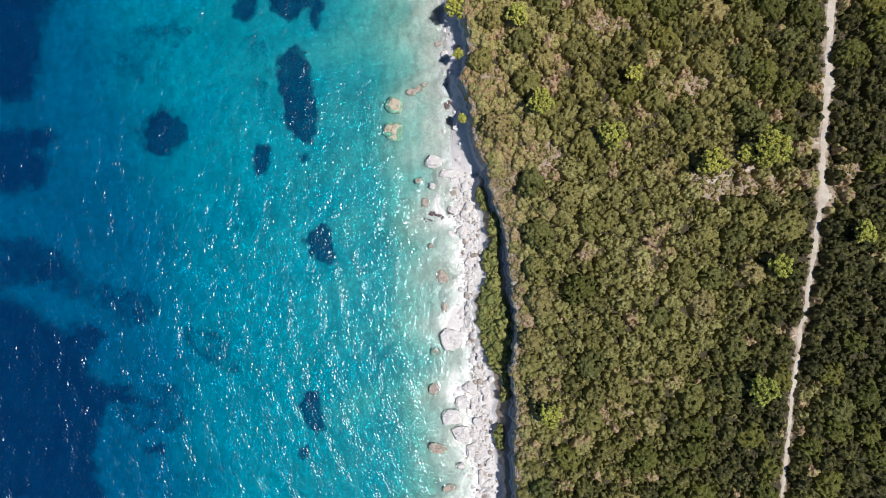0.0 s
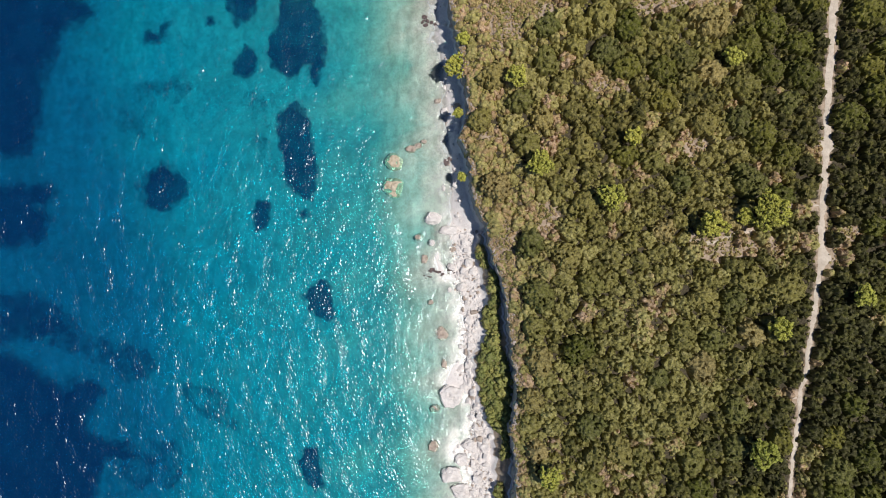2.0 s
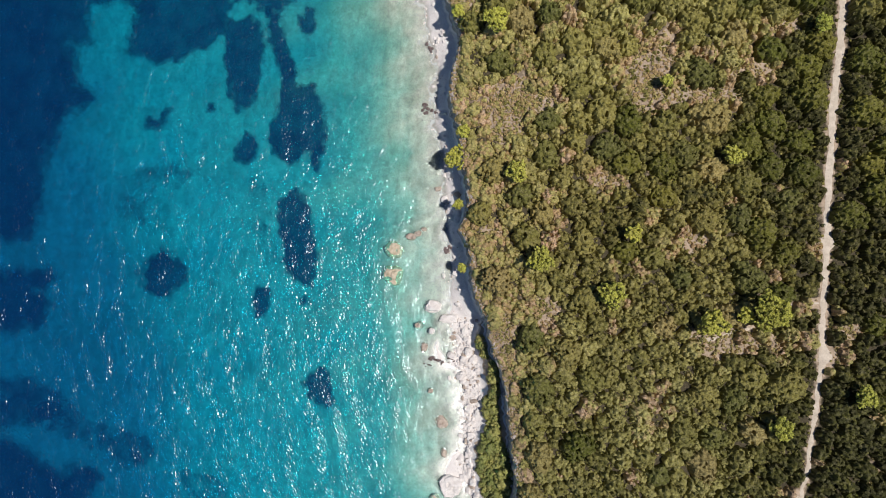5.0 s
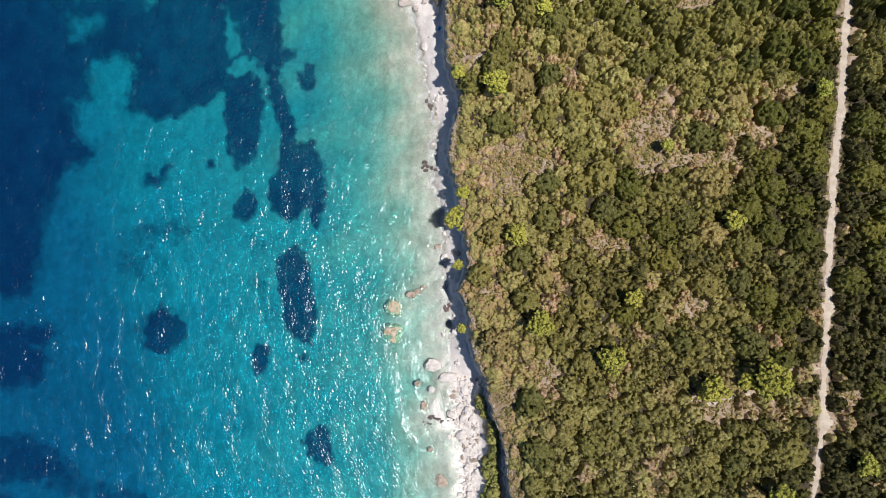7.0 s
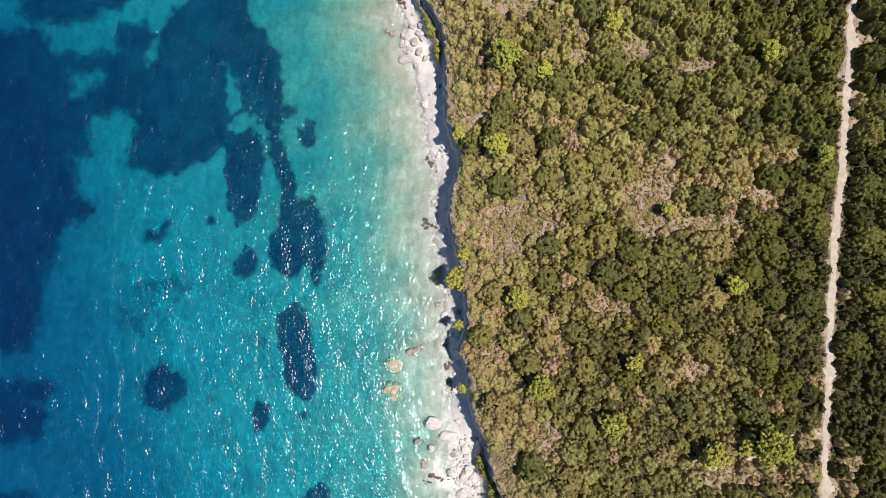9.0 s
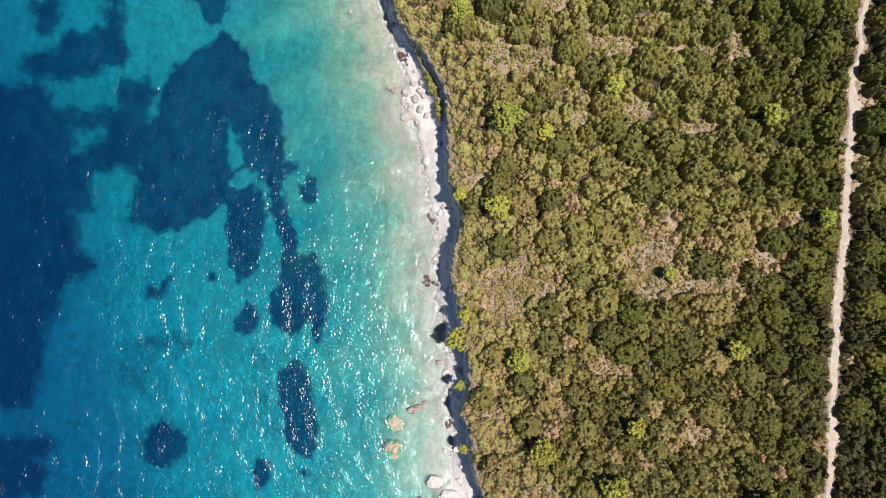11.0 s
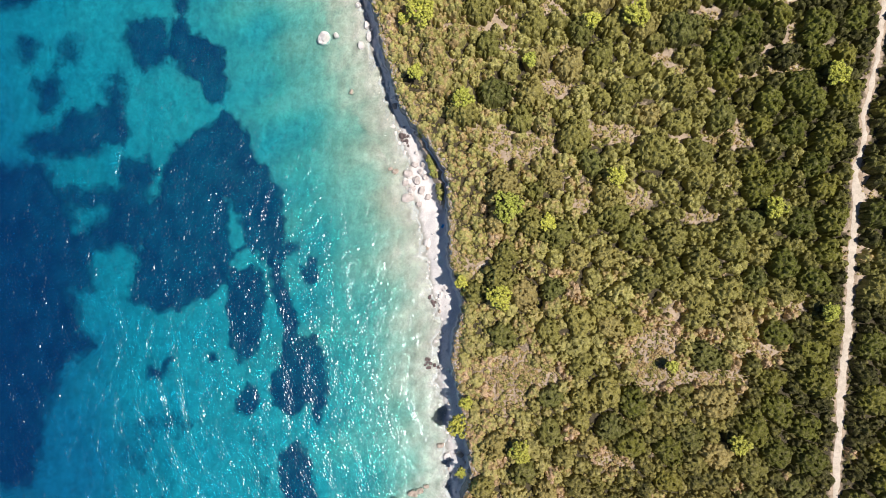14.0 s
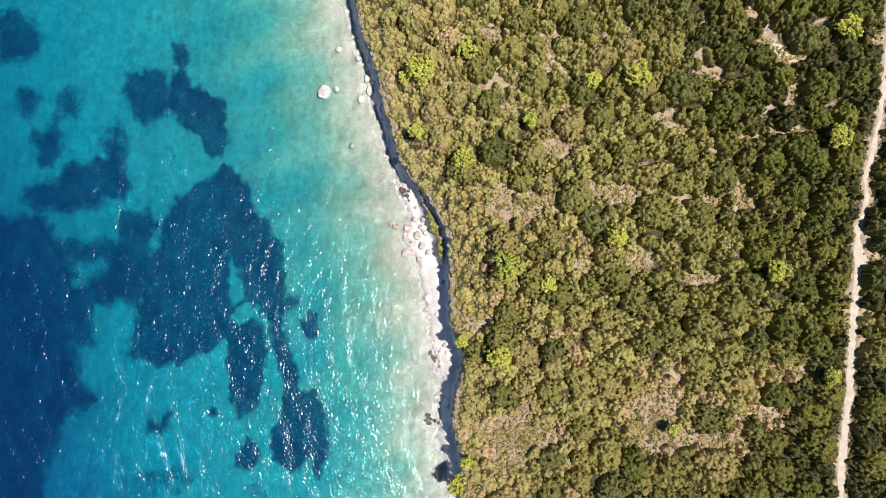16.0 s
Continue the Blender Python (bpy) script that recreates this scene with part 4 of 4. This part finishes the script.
seagrass("-87.7,137.9 -86.4,142.3 -84.7,143.3 -83.4,139.4 -83.6,133.0 -81.1,127.6 -83.6,125.1 -87.8,124.3 -93.5,121.7 -105.0,122.3 -109.0,125.0 -107.4,127.5 -99.5,128.4 -98.5,132.4 -92.5,132.8 -87.5,135.1")
seagrass("-82.9,120.6 -76.2,121.1 -74.6,118.6 -75.0,115.0 -76.7,112.1 -71.6,110.0 -72.9,105.7 -76.3,101.3 -78.4,98.4 -82.6,99.1 -89.0,97.5 -90.2,92.5 -89.4,88.5 -95.8,87.9 -93.4,82.5 -94.2,76.8 -89.4,74.6 -96.6,70.8 -100.7,66.1 -110.3,59.6 -131.5,59.2 -134.1,120.5 -112.6,119.1 -103.3,119.5 -100.3,114.6 -93.8,112.1 -83.8,113.8", 1.0, ["-96.2,108.9 -86.5,109.5 -86.8,107.6 -90.6,103.2 -95.1,102.7"])
seagrass("-61.5,129.2 -57.0,133.6 -52.2,130.8 -49.2,123.3 -45.5,119.3 -42.5,113.1 -41.2,104.8 -41.4,96.9 -44.2,95.8 -47.8,98.6 -51.4,98.9 -54.1,95.2 -55.4,90.0 -58.2,87.6 -63.1,85.6 -68.7,83.5 -75.8,83.4 -79.8,85.6 -76.8,94.2 -76.6,101.3 -73.4,108.5 -72.0,115.0 -70.9,120.8 -67.1,125.6", 1.0, ["-56.0,111.7 -53.1,110.3 -50.4,100.3 -53.5,98.8 -55.4,104.5"])
seagrass("-54.5,92.8 -49.1,94.9 -45.9,90.4 -45.2,84.7 -46.4,77.6 -47.8,72.2 -51.6,71.0 -53.6,77.5 -55.1,84.5")
seagrass("-45.0,98.3 -42.1,95.4 -40.5,90.2 -38.3,86.3 -36.9,80.6 -40.2,77.7 -41.5,83.4 -43.6,89.0", 0.72)
seagrass("-42.7,67.1 -40.7,72.1 -40.1,77.8 -38.0,82.1 -36.6,80.0 -36.9,76.8 -33.0,77.4 -30.7,73.7 -29.7,69.5 -29.0,65.2 -31.5,56.4 -33.3,55.8 -33.3,60.9 -35.8,59.4 -39.0,57.6 -41.9,60.8 -43.2,63.6")
seagrass("-36.7,95.1 -34.7,94.1 -34.3,97.1 -32.6,96.9 -32.4,93.2 -33.4,90.2 -35.7,91.1")
seagrass("-40.7,99.8 -39.6,100.8 -37.4,100.5 -37.3,98.8 -39.6,98.2")
seagrass("-52.5,61.0 -50.0,63.2 -49.1,65.2 -46.9,64.7 -45.7,62.4 -46.5,59.3 -49.6,57.5 -51.7,58.9")
seagrass("-39.8,49.2 -36.7,50.5 -34.2,48.7 -33.1,43.9 -31.4,38.3 -30.4,32.7 -32.5,28.1 -35.6,28.1 -38.1,31.8 -39.8,39.6 -40.9,45.2")
seagrass("-75.1,29.2 -73.3,32.7 -69.5,34.9 -66.0,33.3 -63.9,29.4 -65.5,25.4 -70.0,23.6 -74.0,25.7")
seagrass("-46.7,24.0 -45.0,26.5 -43.0,26.1 -42.7,22.6 -43.8,19.5 -45.7,19.5")
seagrass("-34.8,23.9 -33.5,24.7 -32.7,23.1 -34.3,22.2")
seagrass("-74.3,66.7 -73.5,68.3 -71.5,68.3 -71.0,70.6 -69.2,70.9 -69.6,68.3 -71.6,66.3")
seagrass("-58.9,72.4 -57.6,72.5 -57.5,71.1 -58.9,71.0")
seagrass("-132.1,82.2 -95.3,82.0 -93.8,77.1 -89.2,75.1 -94.8,71.1 -98.5,68.2 -99.1,64.5 -101.0,62.0 -101.4,54.9 -102.7,49.3 -103.4,43.6 -105.5,38.6 -109.8,38.3 -130.9,36.8")
seagrass("-130.7,29.5 -109.5,29.0 -103.9,30.2 -97.4,28.6 -99.3,26.3 -102.1,25.3 -100.1,21.8 -100.8,17.4 -107.8,15.3 -130.2,14.3")
seagrass("-33.2,3.2 -31.2,6.0 -27.9,6.4 -25.9,4.0 -25.6,0.5 -26.8,-2.3 -30.4,-1.4 -32.5,0.1")
seagrass("-34.1,-38.3 -32.0,-35.2 -29.9,-35.4 -27.8,-39.6 -27.7,-42.4 -29.8,-45.0 -31.9,-43.2")
seagrass("-34.0,-48.8 -31.9,-47.8 -31.4,-50.2 -33.4,-51.6")
seagrass("-129.9,-14.9 -107.5,-13.2 -103.2,-16.7 -97.6,-20.8 -94.0,-22.2 -91.9,-20.1 -87.7,-19.6 -85.6,-22.1 -87.0,-25.6 -89.7,-27.8 -89.7,-31.3 -86.1,-34.7 -79.8,-35.4 -76.3,-37.7 -83.3,-38.9 -86.0,-44.6 -87.3,-53.0 -84.4,-64.2 -129.3,-64.8")
seagrass("-73.3,-50.0 -69.4,-49.3 -69.3,-50.8 -73.0,-51.1")
seagrass("-100.5,-6.8 -93.5,-6.0 -85.1,-8.7 -76.6,-11.4 -71.6,-14.2 -73.7,-18.4 -80.0,-16.4 -87.8,-12.3 -96.3,-9.6", 0.4)
seagrass("-79.1,-36.0 -66.5,-34.5 -62.2,-38.6 -64.9,-44.3 -76.2,-44.4 -81.8,-41.0", 0.36)
seagrass("-63.8,-20.4 -55.4,-21.0 -51.1,-24.4 -49.7,-30.0 -53.9,-28.7 -59.6,-26.0", 0.36)
seagrass("-130.2,1.9 -104.9,1.6 -97.8,-1.2 -93.5,-5.3 -100.5,-8.2 -130.0,-8.6", 0.5)
seagrass("-80.5,52.4 -74.9,54.6 -65.1,57.6 -62.2,55.5 -67.8,51.9 -74.8,51.1 -75.4,43.3 -79.6,44.7", 0.33)
seagrass("-47.4,53.6 -45.2,52.2 -43.6,42.4 -40.6,32.5 -42.3,31.8 -45.7,40.9", 0.3)
seagrass("-137.5,169.8 -112.9,171.6 -106.9,168.8 -105.3,163.0 -110.9,160.7 -136.9,158.1", 0.6)


# ---------- rocks ----------
def boulder(x, y, a, b, material, rise, label, group):
    """A worn block of about a x b metres to each side, sunk into the ground."""
    seed = int(abs(x * 31 + y * 17)) % 997
    z = float(ground_at(x, y)[0])
    if label.startswith("tan"):
        rise = (0.28 - z) / 1.05
    elif material is not M_WEED:
        rise = max(rise, (0.9 - z) / 0.85) if material is M_PALE_ROCK else max(rise, (0.25 - z) / 1.0)
    bm = bmesh.new()
    bmesh.ops.create_icosphere(bm, subdivisions=4 if min(a, b) > 1.15 else 3, radius=1.0)
    off = Vector((seed * 1.7, seed * 0.9, seed * 0.3))
    for v in bm.verts:
        p = v.co.copy()
        k = 1 + 0.22 * noise.noise(p * 1.1 + off) + 0.10 * noise.noise(p * 3.1 + off)
        q = Vector((math.copysign(abs(p.x) ** 0.8, p.x), math.copysign(abs(p.y) ** 0.8, p.y), math.copysign(abs(p.z) ** 0.6, p.z)))
        v.co = Vector((q.x * a * k, q.y * b * k, q.z * rise * (0.8 + 0.35 * noise.noise(p * 1.6 + off))))
    pick = random.Random(seed)
    for _ in range(4):
        way = Vector((pick.gauss(0, 1), pick.gauss(0, 1), abs(pick.gauss(0, 0.8)))).normalized()
        far = max((v.co.dot(way) for v in bm.verts)) * pick.uniform(0.70, 0.90)
        for v in bm.verts:
            over = v.co.dot(way) - far
            if over > 0:
                v.co -= way * over * 0.88
    wear = min(a, b)
    for v in bm.verts:
        p = v.co * (2.2 / wear) + off
        v.co += v.co.normalized() * wear * (0.06 * noise.noise(p) + 0.04 * noise.noise(p * 2.7) - 0.14 * max(0.0, 0.12 - abs(noise.noise(p * 0.9 + off))) / 0.12)
    me = bpy.data.meshes.new("boulder")
    bm.to_mesh(me)
    bm.free()
    me.materials.append(material)
    me.polygons.foreach_set("use_smooth", np.zeros(len(me.polygons), bool))
    ob = new("boulder", me)
    ob.matrix_world = pose(x, y, z + rise * 0.25, 0, 0, (seed * 7) % 50 - 25)
    tagged(ob, label, "boulder", group)


AWASH_ROCKS = [(-11.4, 36.4, 2.4, 2.0), (-11.4, 30.5, 2.5, 2.3)]
SEA_ROCKS = [(-7.3, 39.9, 1.3, 1.0), (-5.5, 40.7, 1.1, 0.8), (-4.1, 41.7, 0.7, 0.6), (-3.5, 12.8, 0.8, 1.4), (0.9, -5.4, 1.6, 1.7), (1.7, -13, 0.7, 1.3), (-0.5, -23.9, 1.2, 0.9),
             (-0.7, -33.2, 1.2, 1.6), (0.5, -47.7, 2.6, 1.4), (-0.8, 51.8, 0.9, 0.6), (-5, 18.1, 1.1, 1), (-1.8, 2.2, 0.7, 0.7), (-14.5, 119.5, 0.7, 0.5),
             (-24.7, 138.7, 0.7, 0.7), (-13.3, 118.9, 0.8, 0.7), (3.4, -57.4, 1.8, 1)]
BEACH_ROCKS = [(-1.6, 22.9, 2.2, 1.6), (2.6, 19.9, 2.7, 1.2), (3.3, -20.6, 3.1, 2.8), (3.8, -40, 2.6, 2.2), (6.3, -44.2, 2.4, 2.1), (8.8, -48.3, 1.3, 1.7), (8.2, -32.6, 2, 1.6),
               (6.3, -36.1, 1.8, 1.6), (9.9, -28.2, 1.2, 0.8), (6.1, -51.8, 1.1, 0.8), (7.3, 12, 1, 1.1), (6.4, 9.9, 1.2, 1), (5.7, 6, 1.4, 1), (7.5, -1.9, 1.2, 1.1), (10.1, -40.7, 1.2, 1.1),
               (11.8, -33, 1.3, 1.3), (3.2, 11, 1.2, 0.8), (-1.8, 16.8, 0.8, 0.8)]
FAR_ROCKS = [(-32, 152.1, 1.7, 1.6), (-22.5, 150.4, 0.8, 1.1), (-28.8, 152.8, 0.6, 0.7), (-20.4, 152.7, 0.8, 1.3), (-23.5, 160.6, 0.7, 0.7), (-28.5, 162.8, 0.7, 0.7),
             (-21.2, 155.5, 0.7, 1.1), (13.4, -30.2, 0.8, 0.8), (-10.1, 118.3, 1.2, 1.1), (-7.9, 116.7, 1.0, 1.1), (-9.9, 112.3, 1.6, 1.1), (-6.5, 114.3, 0.8, 1.1), (-8.3, 120.5, 1.0, 0.7),
             (-7.2, 110.7, 0.8, 0.7), (-5.8, 117.4, 0.7, 0.8), (-10.8, 115.9, 0.8, 0.7), (-6.2, 120.5, 0.7, 0.8), (-5.0, 112.5, 0.7, 0.8), (-8.9, 114.6, 0.8, 0.7), (-6.9, 118.8, 0.7, 0.7)]
WEEDY_ROCKS = [(-11.8, 127.4, 1.3, 1.8), (-10.6, 126.2, 0.9, 1.1), (-3.9, 71.8, 1.6, 1.1), (-2.4, 71.2, 0.8, 0.9), (1.9, 36.9, 1.0, 1.6), (-1.4, 9.8, 1.4, 0.7), (0.6, 9.2, 1.2, 0.6), (2.6, 9.9, 1.1, 0.5),
               (-2.6, 8.4, 0.8, 0.5), (-3.1, 86.5, 1.0, 1.4)]
weed_place = random.Random(4)
for rx, ry, ra, rb in [(x + weed_place.gauss(0, 0.55) * a, y + weed_place.gauss(0, 0.55) * b, a * q, b * q) for x, y, a, b in WEEDY_ROCKS for q in (0.5, 0.42, 0.36, 0.3, 0.26)]:
    boulder(rx, ry, ra, rb, M_WEED, 0.3 + 0.3 * min(ra, rb), "dark weed-covered rock in the shallow water", "weedy rocks")
for rx, ry, ra, rb in AWASH_ROCKS:
    boulder(rx, ry, ra, rb, M_TAN_ROCK, 0.8, "tan dome-shaped rock barely awash in the shallows", "rocks in the shallows")
for rx, ry, ra, rb in SEA_ROCKS:
    boulder(rx, ry, ra, rb, M_DARK_ROCK, 0.55 + 0.25 * min(ra, rb), "brown weathered rock awash in the shallows", "rocks in the shallows")
for rx, ry, ra, rb in BEACH_ROCKS + FAR_ROCKS:
    pink = 108 < ry < 124
    boulder(rx, ry, ra, rb, M_PINK_ROCK if pink else M_PALE_ROCK, 0.5 + 0.35 * min(ra, rb), "pinkish-grey limestone slab half buried in the beach" if pink else "white rounded limestone boulder at the water's edge", "limestone boulders")


def loose_stones():
    """Cobbles strewn over the beach and the shallows."""
    rng = np.random.default_rng(77)
    bm = bmesh.new()
    bmesh.ops.create_icosphere(bm, subdivisions=1, radius=1.0)
    base = np.array([v.co[:] for v in bm.verts])
    tri = np.array([[v.index for v in f.verts] for f in bm.faces])
    bm.free()
    n = 3600
    y = rng.uniform(-62, 172, n)
    y = np.where(rng.uniform(size=n) < 0.72, rng.uniform(-60, 20, n), y)
    sh, ed, w = np.interp(y, SHORE_Y, SHORE_X), edge_x(y), np.interp(y, BENCH_Y, BENCH_W)
    x = np.where((y < 25) & (rng.uniform(size=n) < 0.34), sh + rng.uniform(size=n) * (ed - w - 1.3 - sh), sh + rng.normal(size=n) * 1.6 + 0.9)
    x = np.minimum(x, ed - w - 1.3)
    size = np.minimum(np.exp(rng.normal(size=n) * 0.75) * 0.17, 1.0)
    v = base[None] * (1 + rng.uniform(-0.25, 0.25, (n, len(base), 1))) * size[:, None, None] * rng.uniform(0.6, 1.3, (n, 1, 3))
    v[..., 2] *= 0.7
    v += np.stack([x, y, ground_at(x, y) + size * 0.15], 1)[:, None]
    pick = rng.uniform(size=n) < 0.86
    for mask, mat, label in ((pick, M_PALE_ROCK, "white and pinkish limestone cobbles strewn along the beach"), (~pick, M_DARK_ROCK, "brown algae-covered stones in the shallows")):
        k = mask.sum()
        me = np_mesh("beach_stones", v[mask].reshape(-1, 3), (tri[None] + (np.arange(k) * len(base))[:, None, None]).reshape(-1, 3), mat)
        tagged(new("beach_stones", me), label, "stones", kind="stuff")


loose_stones()


def rim_stones():
    """Broken limestone along the top of the cliff."""
    rng = np.random.default_rng(78)
    bm = bmesh.new()
    bmesh.ops.create_icosphere(bm, subdivisions=1, radius=1.0)
    base = np.array([v.co[:] for v in bm.verts])
    tri = np.array([[v.index for v in f.verts] for f in bm.faces])
    bm.free()
    n = 2200
    y = rng.uniform(-60, 174, n)
    x = edge_x(y) + np.where(rng.uniform(size=n) < 0.7, 0.2 + np.abs(rng.normal(size=n)) * 0.45, -0.12)
    size = rng.uniform(0.07, 0.2, n) + 0.26 * rng.uniform(size=n) ** 4
    v = base[None] * (1 + rng.uniform(-0.3, 0.3, (n, len(base), 1))) * size[:, None, None] * rng.uniform(0.6, 1.3, (n, 1, 3))
    z = ground_at(x, y) + size * 0.1 - np.where(x < edge_x(y), rng.uniform(0, 5, n), 0)
    v += np.stack([x, y, z], 1)[:, None]
    f = tri[None] + (np.arange(n) * len(base))[:, None, None]
    tagged(new("rim_stones", np_mesh("rim_stones", v.reshape(-1, 3), f.reshape(-1, 3), M_RIM)), "grey crumbled limestone along the cliff edge", "stones", kind="stuff")


rim_stones()


def beach_towel(x, y):
    """A crumpled blue towel with a white end, lying on the pebbles."""
    n = Nodes("towel")
    stripe = n.math("GREATER_THAN", n.add("ShaderNodeSeparateXYZ", Vector=n.add("ShaderNodeTexCoord").outputs["Object"]).outputs[0], 0.42)
    mat = n.finish(n.mix(stripe, (0.03, 0.30, 0.62), (0.75, 0.78, 0.80)), 0.95)
    us, vs = np.linspace(-0.6, 0.6, 17), np.linspace(-0.3, 0.3, 9)
    xx, yy = np.meshgrid(us, vs)
    zz = 0.04 + 0.025 * wobble(xx, yy, 6.0, 91)
    top = np.stack([xx, yy, zz], -1).reshape(-1, 3)
    low = top - (0, 0, 0.015)
    f = grid_faces(*xx.shape)
    me = np_mesh("beach_towel", np.concatenate([top, low]), np.concatenate([f, f[:, ::-1] + len(top)]), mat, None, True)
    ob = new("beach_towel", me)
    ob.matrix_world = pose(x, y, float(ground_at(x, y)[0]) + 0.03, 0, -8, 62)
    tagged(ob, "blue beach towel with a white end on the shaded pebbles", "towel")


beach_towel(-1.2, 105.4)
